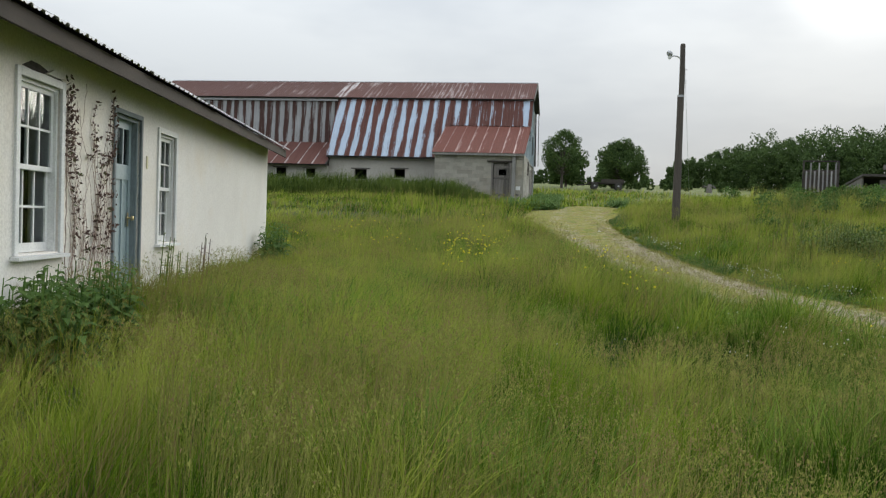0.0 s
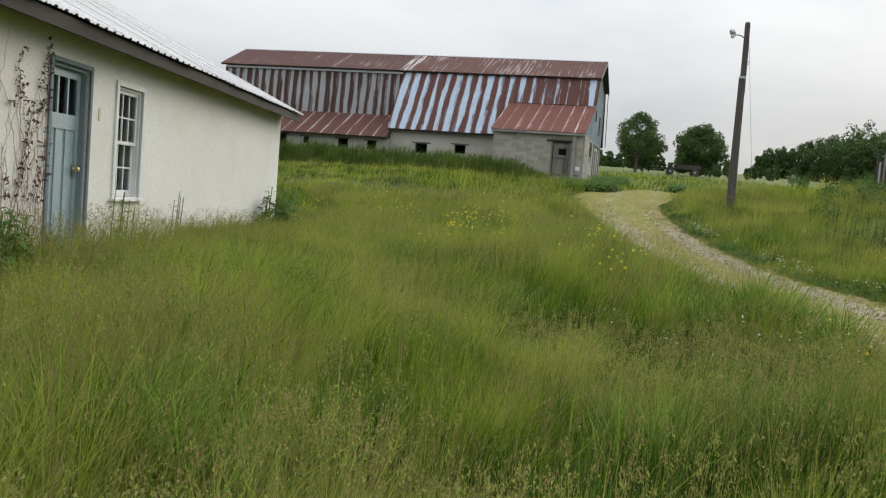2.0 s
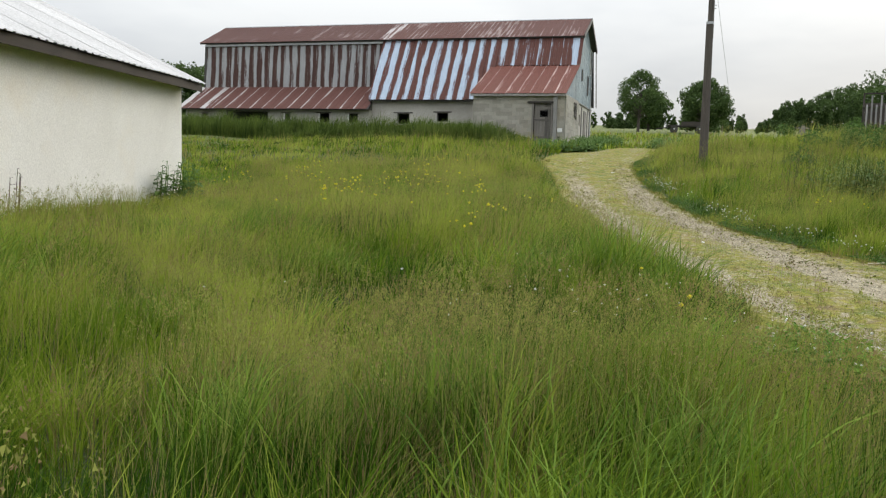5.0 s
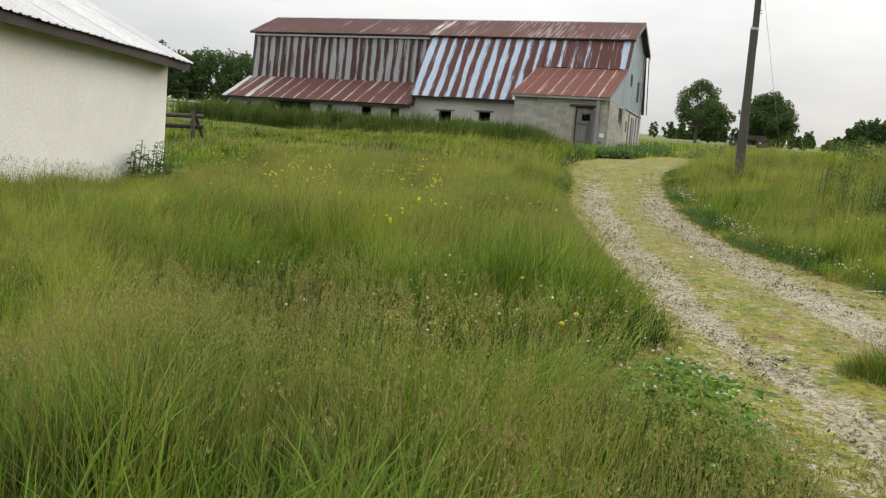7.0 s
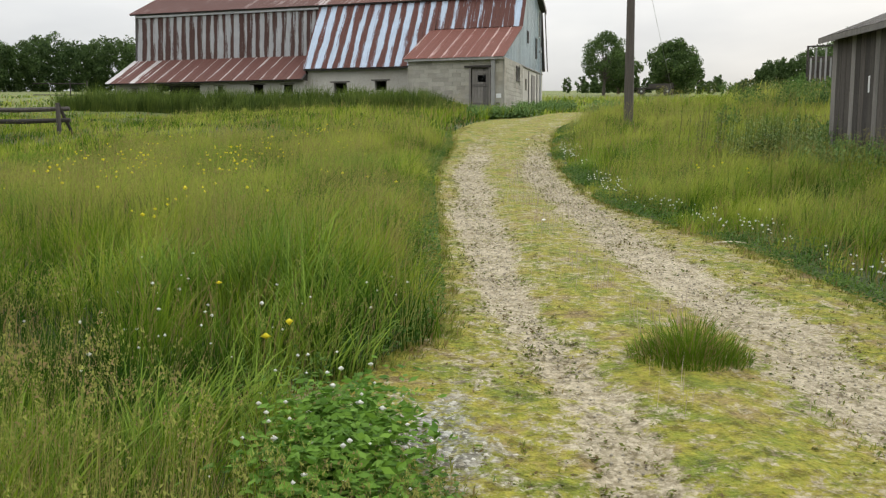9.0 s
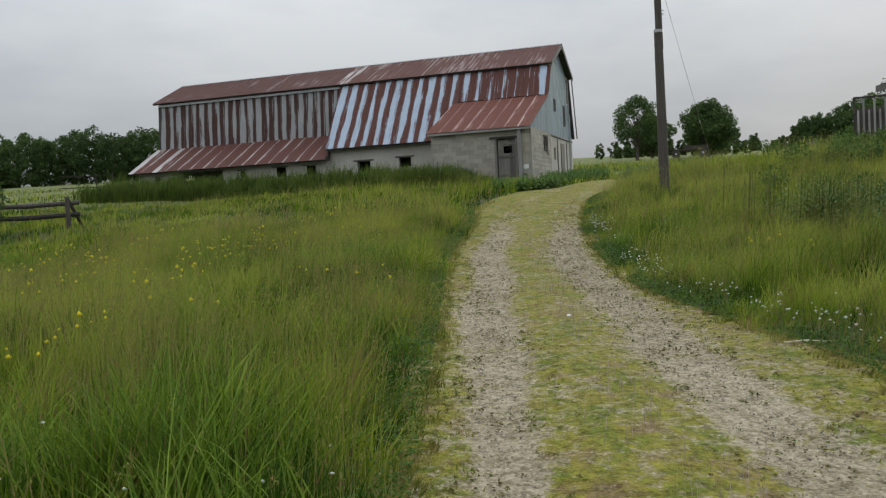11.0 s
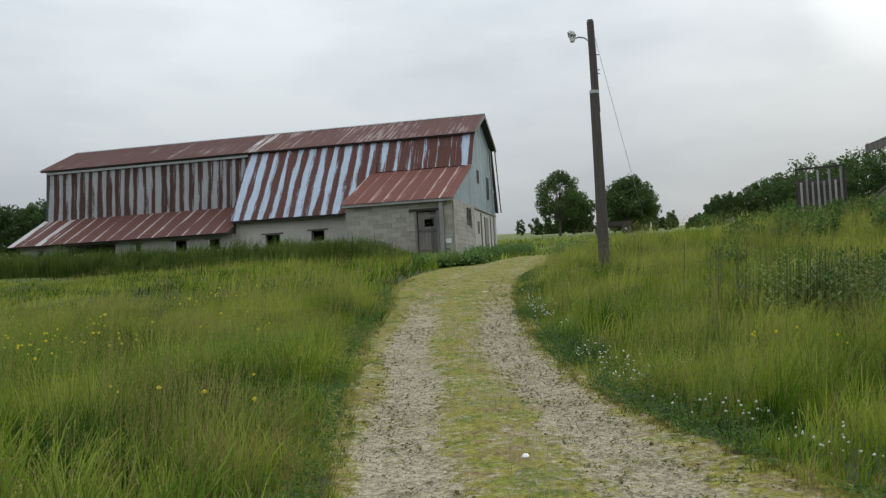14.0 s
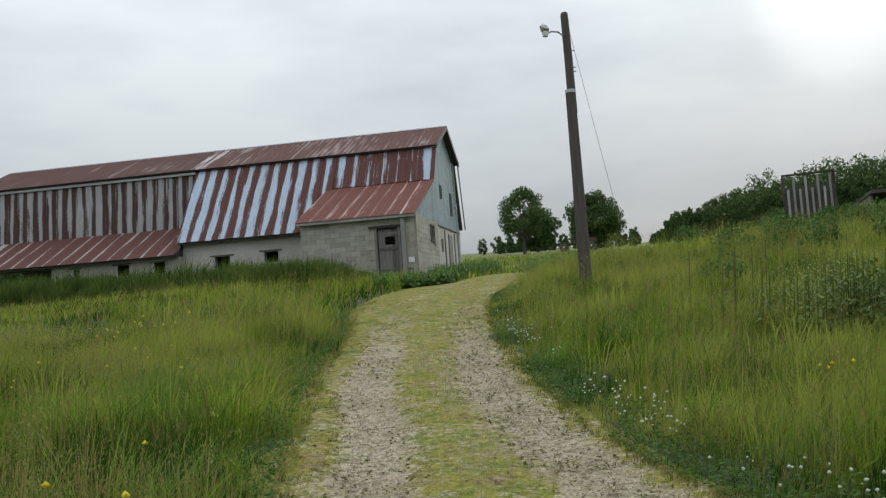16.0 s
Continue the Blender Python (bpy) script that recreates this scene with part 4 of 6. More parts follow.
part("corner_board", prism(bmesh.new(), [(KV - 0.14, LT - 0.1), (KV + 0.03, KZ - 0.2), (KV + 0.2, KZ - 0.2), (KV + 0.2, LT - 0.1)], "x", UL + 0.26, UL + 0.42), M_DARKTRIM, barn)
lean = part("leanto_roof", prism(bmesh.new(), [(LV - 0.42, LZ - 0.03), (KV - 0.05, LT - 0.03), (KV - 0.05, LT - 0.1), (LV - 0.42, LZ - 0.09)], "x", UL + 0.35, UM + 0.1), M_DARKTRIM, barn)
lay_sheets(lean, "sheet", M_LEANRUST, UL + 0.15, UM + 0.05, 0.80, LV - 0.47, LZ - 0.02, KV - 0.06, LT, 2, lambda q: M_LEANPALE if q < 0.06 or 0.13 < q < 0.19 else M_LEANRUST)
for sgn in (0, 1):
    a = (KV - 0.2, KZ - 0.02, RV, RZ + 0.05) if sgn == 0 else (2 * RV - KV + 0.2, KZ - 0.02, RV, RZ + 0.05)
    part("barge_board", prism(bmesh.new(), [(a[0], a[1]), (a[2], a[3]), (a[2], a[3] - 0.24), (a[0], a[1] - 0.22)], "x", UR + 0.285, UR + 0.32), M_DARKTRIM, barn)
    b = (D - 0.36, EZ - 0.05, KV - 0.03, KZ - 0.1) if sgn == 0 else (2 * RV - D + 0.36, EZ - 0.05, 2 * RV - KV + 0.03, KZ - 0.1)
    w = 0.2 if sgn == 0 else -0.2
    if sgn:
        part("barge_board", prism(bmesh.new(), [(b[0], b[1]), (b[2], b[3]), (b[2] + w, b[3] - 0.06), (b[0] + w, b[1])], "x", UR + 0.255, UR + 0.29), M_DARKTRIM, barn)

# annex with its lean roof
AD0, AD1, AZ0, AZ1 = -1.62, -0.76, 2.74, 4.72
AE = 5.12
part("annex_core", wall(bmesh.new(), AW + 0.03, -0.03, BB, AE - 0.02, 0.03, 0.2, [(AD0, AD1, AZ0, AZ1)]), M_MORTAR, barn, "mortar bed of the block wall")
part("annex_core", wall(bmesh.new(), 0.2, D + 0.02, BB, 5.2, 0.02, 0.18, side[:1]), M_MORTAR, barn, "mortar bed of the block wall", sideways(-0.03))
part("annex_core", boxed(AW + 0.03, AW + 0.2, 0.2, D, BB, AE), M_MORTAR, barn)
# dark board and floor added behind the door pane to paint it unlit
part("annex_room", boxed(AW + 0.25, -0.3, 1.1, 1.15, BB, AE), M_UNLIT, barn)
part("annex_backing_floor", boxed(AW + 0.25, -0.3, 0.25, 1.1, 2.2, 2.5), M_UNLIT, barn)
annex_roof = part("annex_roof", prism(bmesh.new(), [(-0.18, AE + 0.07), (4.48, 7.08), (4.48, 7.0), (-0.18, AE - 0.01)], "x", AW - 0.08, -0.02), M_GREYWOOD, barn)
lay_sheets(annex_roof, "sheet", M_ANNEXRUST, AW - 0.14, 0.04, 0.62, -0.24, AE + 0.075, 4.52, 7.13, 3)
part("annex_fascia", boxed(AW - 0.1, 0.0, -0.215, -0.185, AE - 0.05, AE + 0.065, 0.005), M_PALEWOOD, barn)
adoor = part("annex_door", boxed(AD0 + 0.03, AD1 - 0.03, 0.14, 0.15, AZ0 + 0.1, AZ0 + 0.12), M_PALEWOOD, barn, "weathered grey plank door with a small dark window")
plank = (AD1 - AD0 - 0.06) / 6
for k in range(6):
    x = AD0 + 0.03 + k * plank
    holes = [(x - 1, x + 1, 4.06, 4.38)] if 2 <= k <= 4 else []
    part("plank", wall(bmesh.new(), x + 0.003, x + plank - 0.003, AZ0 + 0.03, AZ1 - 0.04, 0.1 + 0.004 * (k % 2), 0.135, holes), M_GREYWOOD, adoor)
for z in (3.0, 3.85, 4.45):
    part("ledge", boxed(AD0 + 0.05, AD1 - 0.05, 0.075, 0.098, z, z + 0.1, 0.004), M_GREYWOOD, adoor)
part("door_pane", boxed(AD0 + 0.3, AD1 - 0.16, 0.12, 0.125, 4.06, 4.38), M_GLASS, adoor)
bm = bmesh.new()
for q in ((AD0 - 0.09, AD0, AZ0, AZ1), (AD1, AD1 + 0.09, AZ0, AZ1)):
    box(bm, q[0], q[1], -0.03, 0.14, q[2], q[3])
part("door_frame", bm, M_GREYWOOD, adoor)
part("lintel", boxed(AD0 - 0.32, AD1 + 0.14, -0.05, 0.16, AZ1 + 0.003, AZ1 + 0.1, 0.01), M_OLDWOOD, barn)
part("wall_post", boxed(-0.62, -0.44, -0.14, -0.012, 2.3, AE - 0.055, 0.012), M_PALEWOOD, barn, "grey square wooden post")
part("meter_plate", boxed(-0.40, -0.16, -0.04, -0.012, 3.30, 3.50, 0.006), M_PLATE, barn, "small white metal box")
part("meter_plate", boxed(-0.40, -0.24, -0.05, -0.012, 3.02, 3.10, 0.006), M_GREYWOOD, barn)
# dark sheet in the opening, coloured as the shade behind it
part("annex_window", boxed(-0.06, -0.045, 2.95, 3.7, 4.32, 4.96), M_UNLIT, barn)
part("annex_window_frame", wall(bmesh.new(), 2.9, 3.75, 4.27, 5.0, 0.0, 0.04, [(2.98, 3.67, 4.35, 4.93)]), M_OLDWOOD, barn, "", sideways(0.02))

# ---- utility pole ----
px_, py_ = 12.69, 30.31
pz_ = land(px_, py_)
pole = thing("utility_pole", pose(px_, py_, 0), "tall dark wooden utility pole with a yard lamp and stay wire", "pole")
part("pole_butt", tube(bmesh.new(), [(0, 0, pz_ - 0.6), (0.0, 0, pz_ + 1.5), (0.0, 0, 4.5), (-0.005, 0, 6.42)], [0.15, 0.145, 0.13, 0.118], 14), M_POLE, pole)
part("pole_top", tube(bmesh.new(), [(0.03, 0.02, 5.9), (0.02, 0.01, 7.2), (0.0, 0, 8.28), (0.0, 0, 8.34)], [0.105, 0.1, 0.092, 0.07], 14), M_POLE, pole)
part("splice_band", tube(bmesh.new(), [(0.0, 0, 6.38), (0.0, 0, 6.46)], 0.128, 14), M_STEEL, pole, "pale steel band")
part("lamp_arm", tube(bmesh.new(), [(-0.08, -0.02, 7.78), (-0.2, -0.04, 7.86), (-0.36, -0.07, 7.87), (-0.48, -0.09, 7.82)], 0.022, 8), M_STEEL, pole)
lamp = part("lamp_head", tube(bmesh.new(), [(-0.44, -0.08, 7.90), (-0.50, -0.095, 7.92), (-0.60, -0.11, 7.95), (-0.62, -0.112, 7.94)], [0.05, 0.10, 0.10, 0.06], 10), M_STEEL, pole, "grey yard lamp head")
part("lens", tube(bmesh.new(), [(-0.52, -0.1, 7.85), (-0.53, -0.1, 7.74)], [0.085, 0.06], 12), M_PLATE, lamp)
for z in (7.4, 7.0, 6.9):
    part("bolt", tube(bmesh.new(), [(0.07, -0.02, z), (0.17, -0.03, z)], 0.016, 6), M_STEEL, pole)
wire_to = (3.3, 6.4, land(px_ + 3.3, py_ + 6.4) + 0.1)
part("stay_wire", tube(bmesh.new(), [(0.08, 0.02, 8.0), tuple(0.5 * v + 0.5 * w for v, w in zip((0.08, 0.02, 7.9), wire_to)), wire_to], 0.0055, 5), M_STEEL, pole)

# ---- weathered plank shed ----
SX, SY = 14.52, 20.52
shed = thing("plank_shed", pose(SX, SY, 0), "weathered grey plank shed with a low dark roof", "shed")
SZ, SE, SL, SW = land(SX, SY) - 0.4, 3.32, 6.5, 5.2
rng = random.Random(5)
hole = (-3.3, -2.15, 1.9, 2.72)
y = 0.0
board_meshes = {}
while y > -SL:
    w = 0.165 + 0.035 * rng.random()
    low = SZ - 0.05
    for z0, z1 in ((low, SE), ) if not (hole[0] < y - w / 2 < hole[1]) else ((low, hole[2]), (hole[3], SE)):
        part("board", boxed(-0.03 - 0.008 * rng.random(), 0.0, y - w + 0.004, y - 0.002, z0, z1 - 0.03 * rng.random() * (z1 > 3), 0.003), M_OLDWOOD if rng.random() < 0.88 else M_GREYWOOD, shed)
    y -= w
x = 0.0
while x < SW:
    w = 0.17 + 0.04 * rng.random()
    top = SE + 0.40 * min(x, SW - x) + 0.05
    part("board", boxed(x, x + w - 0.005, 0.0, 0.03 + 0.006 * rng.random(), SZ, top), M_OLDWOOD, shed)
    x += w
part("frame", boxed(0.02, 0.14, -SL, -0.02, SZ, SZ + 0.15), M_OLDWOOD, shed)
part("back_wall", boxed(SW - 0.05, SW, -SL, -0.02, SZ, SE), M_OLDWOOD, shed)
part("end_wall", prism(bmesh.new(), [(0.02, SZ), (SW - 0.06, SZ), (SW - 0.06, SE), (SW / 2, SE + 1.0), (0.02, SE)], "y", -SL, -SL + 0.05), M_OLDWOOD, shed)
part("hole_post", boxed(0.005, 0.09, hole[1] - 0.02, hole[1] + 0.07, SZ, SE), M_OLDWOOD, shed)
# unseen dark boards added to keep the hole in the planks black
part("floor", boxed(0.1, SW - 0.1, -SL + 0.1, -0.05, SZ, SZ + 0.3), M_UNLIT, shed)
part("loft_boards", boxed(0.1, SW - 0.1, -SL + 0.1, -0.05, SE - 0.12, SE - 0.06), M_UNLIT, shed)
part("inner_partition", boxed(1.6, 1.66, -SL + 0.1, -0.05, SZ, SE - 0.12), M_UNLIT, shed)
shed_roof = part("roof", prism(bmesh.new(), [(-0.25, SE + 0.02), (SW / 2, SE + 1.1), (SW + 0.25, SE + 0.02), (SW + 0.25, SE - 0.03), (SW / 2, SE + 1.04), (-0.25, SE - 0.03)], "y", -SL - 0.15, 0.16), M_SHINGLE, shed)
part("eave_board", boxed(-0.275, -0.253, -SL - 0.15, 0.16, SE - 0.07, SE + 0.045, 0.003), M_GREYWOOD, shed)
angle = math.degrees(math.atan2(1.08, SW / 2 + 0.25))
plank = boxed(0, math.hypot(1.08, SW / 2 + 0.25), 0, 0.2, 0, 0.022)
plank = mesh_from("roof_board", plank)
plank.materials.append(M_SHINGLE)
for k in range(31):
    part("roof_board", plank, None, shed_roof, "", pose(-0.27, -SL - 0.14 + k * 0.214, SE + 0.024 + 0.006 * (k % 3), 0, -angle, 0.4 * math.sin(k * 1.7)))
part("pale_patch", boxed(-0.046, -0.041, -1.53, -1.48, 2.2, 2.5), M_PLATE, shed, "strip of pale tin nailed to the boards")

# ---- slatted rack and low shed on the rise ----
rack = thing("slatted_rack", pose(20.8, 34.35, 0, 0, 0, -27), "grey slatted wooden rack standing in weeds", "rack", group="")
rz = land(20.8, 34.35) - 0.1
for x in (-0.7, 0.68):
    part("post", boxed(x - 0.035, x + 0.035, 0, 0.07, rz, 4.68, 0.006), M_OLDWOOD, rack)
for z in (4.62, 4.12, 3.3):
    part("rail", boxed(-0.73, 0.71, -0.035, -0.002, z, z + 0.06 + 0.1 * (z < 4.5), 0.004), M_OLDWOOD, rack)
part("back_panel", boxed(-0.66, 0.64, 0.002, 0.03, rz, 4.1), M_OLDWOOD, rack)
for k in range(8):
    x = -0.58 + k * 0.165
    part("slat", boxed(x - 0.032, x + 0.032, -0.062, -0.037, rz, 4.12 + (0.46 if k % 2 else 0.1), 0.003), M_PALEWOOD, rack)
low = thing("low_shed", pose(27.0, 40.9, -0.25, 0, 0, -18), "low open shed with pale end wall and dark flat roof", "shed")
lz = land(26.4, 41.1)
part("end_wall", prism(bmesh.new(), [(0, lz - 0.4), (3, lz - 0.4), (3, lz + 1.3), (0, lz + 1.68)], "x", 0, 0.1), M_GREYWOOD, low)
part("back_wall", boxed(0.1, 7, 2.9, 3.0, lz - 0.4, lz + 1.3), M_OLDWOOD, low)
part("front_wall", wall(bmesh.new(), 0.9, 7, lz - 0.4, lz + 1.55, 0, 0.1, [(1.3, 2.6, lz, lz + 1.2)]), M_GREYWOOD, low)
part("roof", prism(bmesh.new(), [(-0.35, lz + 1.70), (3.2, lz + 1.34), (3.2, lz + 1.44), (-0.35, lz + 1.82)], "x", -0.05, 7.2), M_SHINGLE, low)

# ---- log rail fence and pipe gate on the far side of the meadow ----
for n, (xa, ya, xb, yb) in enumerate(((-6.6, 34.3, -9.6, 33.9), (-9.6, 33.9, -12.8, 33.6), (-12.8, 33.6, -16.0, 33.4))):
    length = math.hypot(xb - xa, yb - ya)
    za, zb = land(xa, ya), land(xb, yb)
    fence = thing("log_fence", pose(xa, ya, za, 0, 0, math.degrees(math.atan2(yb - ya, xb - xa))), "grey log rail fence section in the grass", "fence", "log fence sections")
    for z in (0.55, 0.95):
        part("rail", tube(bmesh.new(), [(-0.25, 0.02 * n, z), (length * 0.5, 0.03, z - 0.03 + (zb - za) / 2), (length + 0.1, 0, z + zb - za + 0.02)], [0.075, 0.085, 0.07], 8), M_OLDWOOD, fence)
    part("post", tube(bmesh.new(), [(0.1, 0.12, -0.3), (0.12, 0.1, 1.15)], [0.09, 0.075], 8), M_OLDWOOD, fence)
    part("brace", tube(bmesh.new(), [(-0.25, -0.5, -0.1), (0.1, 0.12, 1.1)], 0.06, 8), M_OLDWOOD, fence)
gate = thing("pipe_gate", pose(-15.0, 58.4, land(-15, 58.4), 0, 0, 10), "thin dark pipe gate beyond the barn", "gate")
for x in (-1.0, 0.0):
    part("post", tube(bmesh.new(), [(x, 0, -0.2), (x, 0, 1.5)], 0.04, 8), M_OLDWOOD, gate)
for z in (0.6, 1.3):
    part("rail", tube(bmesh.new(), [(-3.2, 0, z), (0.0, 0, z)], 0.03, 6), M_OLDWOOD, gate)

# ---- old hay wagon and stump under the far trees ----
wag = thing("hay_wagon", pose(27.2, 82.5, land(27.2, 82.5), 0, 0, -14), "dark low hay wagon standing under a tree", "wagon")
part("deck", boxed(-1.8, 1.6, -0.9, 0.9, 0.55, 0.68, 0.01), M_OLDWOOD, wag)
part("side_rail", boxed(-0.6, 1.6, -0.9, -0.84, 0.68, 1.0), M_OLDWOOD, wag)
part("drawbar", tube(bmesh.new(), [(-1.8, 0, 0.5), (-2.9, 0, 0.35)], 0.05, 6), M_OLDWOOD, wag)
for x in (-1.2, 1.1):
    for yy in (-0.85, 0.85):
        wheel = part("wheel", tube(bmesh.new(), [(x, yy - 0.09, 0.33), (x, yy + 0.09, 0.33)], 0.35, 16), M_DARKTRIM, wag)
        part("hub", tube(bmesh.new(), [(x, yy - 0.11, 0.33), (x, yy + 0.11, 0.33)], 0.09, 10), M_STEEL, wheel)

# ---- trees ----
def leaf_cloud(name, centres, sizes, count, leaf, rng, flat=0.0):
    """Many small leaves scattered through clumps: places and radii of the clumps, leaves in each."""
    centres, sizes = np.asarray(centres, float), np.asarray(sizes, float)
    which = rng.integers(0, len(centres), count)
    d = rng.normal(size=(count, 3))
    d /= np.linalg.norm(d, axis=1, keepdims=True)
    p = centres[which] + d * (sizes[which] * rng.random(count) ** 0.45)[:, None] * np.array([1, 1, 0.8])
    a = rng.normal(size=(count, 3))
    b = rng.normal(size=(count, 3))
    a[:, 2] *= 1 - flat
    b[:, 2] *= 1 - flat
    a /= np.linalg.norm(a, axis=1, keepdims=True)
    b -= (a * b).sum(1, keepdims=True) * a
    b /= np.linalg.norm(b, axis=1, keepdims=True)
    s = (leaf * (0.6 + 0.8 * rng.random(count)))[:, None]
    co = np.stack([p - a * s, p + b * s * 0.45, p + a * s, p - b * s * 0.45], 1).reshape(-1, 3)
    return raw_mesh(name, co, np.arange(count * 4).reshape(-1, 4))


def tree(x, y, height, width, trunk, base, leaves, leaf, seed, label, lean=0.0, airy=1.0):
    rng = np.random.default_rng(seed)
    z = land(x, y)
    t = thing("tree", pose(x, y, z), label, "tree")
    tb = bmesh.new()
    tube(tb, [(0, 0, -0.3), (0.02, 0, base * 0.6), (lean * 0.5, 0.03, base * 1.2), (lean, 0.0, height * 0.72)], [trunk * 1.25, trunk, trunk * 0.8, trunk * 0.2], 9)
    centres, sizes = [], []
    for k in range(int(13 * airy) + 9):
        a = k * 2.4 + rng.random() * 0.7
        u = (k + 0.5) / (int(13 * airy) + 9)
        zz = base + (height - base) * (0.10 + 0.84 * u)
        r = width / 2 * math.sin(math.pi * min(0.98, 0.16 + 0.78 * u) ** 0.9) * (0.55 + 0.4 * rng.random())
        c = (r * math.cos(a) + lean * u, r * math.sin(a), zz)
        centres.append(c)
        sizes.append(width * (0.15 + 0.08 * rng.random()) / airy**0.5)
        foot = (lean * u * 0.6, 0, base * 0.8 + (zz - base) * 0.45)
        midp = tuple(0.5 * p + 0.5 * q + o for p, q, o in zip(foot, c, (0, 0, -0.12)))
        tube(tb, [foot, midp, c], [trunk * 0.35, trunk * 0.2, trunk * 0.07], 5)
    part("trunk", tb, M_BARK, t)
    part("crown", leaf_cloud("crown", centres, sizes, leaves, leaf, rng), M_TREE, t, "dark green leafy crown")
    return t


tree(22.2, 81.0, 5.6, 4.6, 0.13, 1.3, 8500, 0.095, 1, "slender broadleaf tree with an airy crown in the meadow", 0.15, 1.9)
tree(29.6, 85.5, 4.9, 5.0, 0.2, 0.85, 11000, 0.13, 2, "dense round dark green tree beside an old wagon", 0.0, 1.2)
tree(26.8, 96.0, 4.3, 4.6, 0.16, 0.5, 5200, 0.2, 3, "smaller dark broadleaf tree behind the wagon", 0.0, 1.0)
tree(33.0, 98.0, 3.2, 4.4, 0.14, 0.3, 3800, 0.2, 4, "low dark green tree at the meadow edge", 0.0, 1.0)
tree(43.5, 122.0, 3.4, 1.8, 0.08, 0.8, 1200, 0.16, 6, "small young tree far out in the meadow", 0.0, 1.0)
tree(-8.6, 33.0, 2.0, 0.9, 0.03, 0.5, 260, 0.08, 8, "thin sapling beside the log fence", 0.1, 1.6)


def woodland(name, spots, seed, label, leaf=0.25, per=1300):
    """A belt of trees: a crown of clumps for each spot (x, y, height)."""
    rng = np.random.default_rng(seed)
    parts_c, parts_s = [], []
    for x, y, h in spots:
        z = land(x, y)
        w = h * (0.42 + 0.2 * rng.random())
        for k in range(16):
            u = (k + 0.5) / 16
            a = k * 2.4 + rng.random()
            r = w / 2 * (0.35 + 0.75 * math.sin(math.pi * (0.12 + 0.8 * u))) * (0.5 + 0.5 * rng.random())
            parts_c.append((x + r * math.cos(a), y + r * math.sin(a), z + h * (0.04 + 0.9 * u)))
            parts_s.append(h * (0.09 + 0.06 * rng.random()))
    ob = part(name, leaf_cloud(name, parts_c, parts_s, per * len(spots), leaf, rng), M_WOODS)
    return tagged(ob, label, "woodland", kind="stuff")


rng = np.random.default_rng(11)
spots = []
for row in range(3):
    for q in np.linspace(0, 1, 40):
        az = 22.3 + 24 * q + rng.normal() * 0.15
        d = 205 - 105 * q**0.8 + row * 6 + rng.normal() * 2
        h = (4.6 + 5.6 * min(1, q * 4)) * (0.85 + 0.35 * rng.random()) * (0.9 + 0.1 * row) * (1 - 0.12 * q)
        spots.append((d * math.sin(radians(az)), d * math.cos(radians(az)), h))
woodland("woods", spots, 21, "belt of dense green woodland along the rising field edge")
spots = []
for row in range(3):
    for q in np.linspace(0, 1, 56):
        az = -56 + 48 * q + rng.normal() * 0.15
        d = 150 + row * 6 + rng.normal() * 2
        spots.append((6 + d * math.sin(radians(az)), 3 + d * math.cos(radians(az)), 8.3 * (0.85 + 0.25 * rng.random()) * (0.92 + 0.08 * row)))
woodland("woods", spots, 22, "dark green woodland behind the far field")
spots = [(d * math.sin(radians(az)), d * math.cos(radians(az)), 1.0 + 1.5 * rng.random()) for az, d in ((11.8 + 11.5 * q + 0.4 * rng.normal(), 128 + 14 * rng.random()) for q in rng.random(46))]
woodland("hedge_bushes", spots, 23, "low green bushes along the meadow skyline", 0.22, 300)
spots = [(x, y, 0.7 + 0.8 * rng.random()) for x, y in zip(rng.uniform(34, 62, 16), rng.uniform(88, 112, 16))]
woodland("hedge_bushes", spots, 24, "scattered low shrubs in the far meadow", 0.16, 200)

# ---- grass ----
def wave(x, y, seed, scale):
    """Smooth drifting variation between about 0 and 1."""
    r = np.random.default_rng(seed)
    out = 0
    for k in range(6):
        a, f, ph = r.random() * 6.28, (0.6 + 1.4 * r.random()) / scale, r.random() * 6.28
        out = out + np.sin((x * math.cos(a) + y * math.sin(a)) * f * 2 + ph + 0.8 * np.sin((x * math.sin(a) - y * math.cos(a)) * f + ph))
    return 0.5 + out / 7


def blocked(x, y):
    """Where nothing grows: track, house, barn and sheds."""
    hx, hy = x + 2.115, y - 9.5
    c, s = math.cos(radians(90 - 5.75)), math.sin(radians(90 - 5.75))
    hs, hd = hx * c + hy * s, -hx * s + hy * c
    out = on_track(x, y) | ((hs > -8.2) & (hs < 8.45) & (hd > -0.02) & (hd < 8.7))
    bx, by = x - BX, y - BY
    c, s = math.cos(radians(BANG)), math.sin(radians(BANG))
    u, v = bx * c + by * s, -bx * s + by * c
    out |= (u > -23.5) & (u < 0.0) & (v > np.where(u < UM, LV, np.where(u < AW, DF, -0.02))) & (v < BV)
    walked = y - np.where(x < 4, 0.26 * x, 1.04 + 0.9 * (x - 4))
    out |= (walked > -0.65) & (walked < 0.6) & (x > -0.6) & (x < 7)
    out |= (x > SX - 0.03) & (x < SX + SW) & (y < SY + 0.05) & (y > SY - SL)
    return out


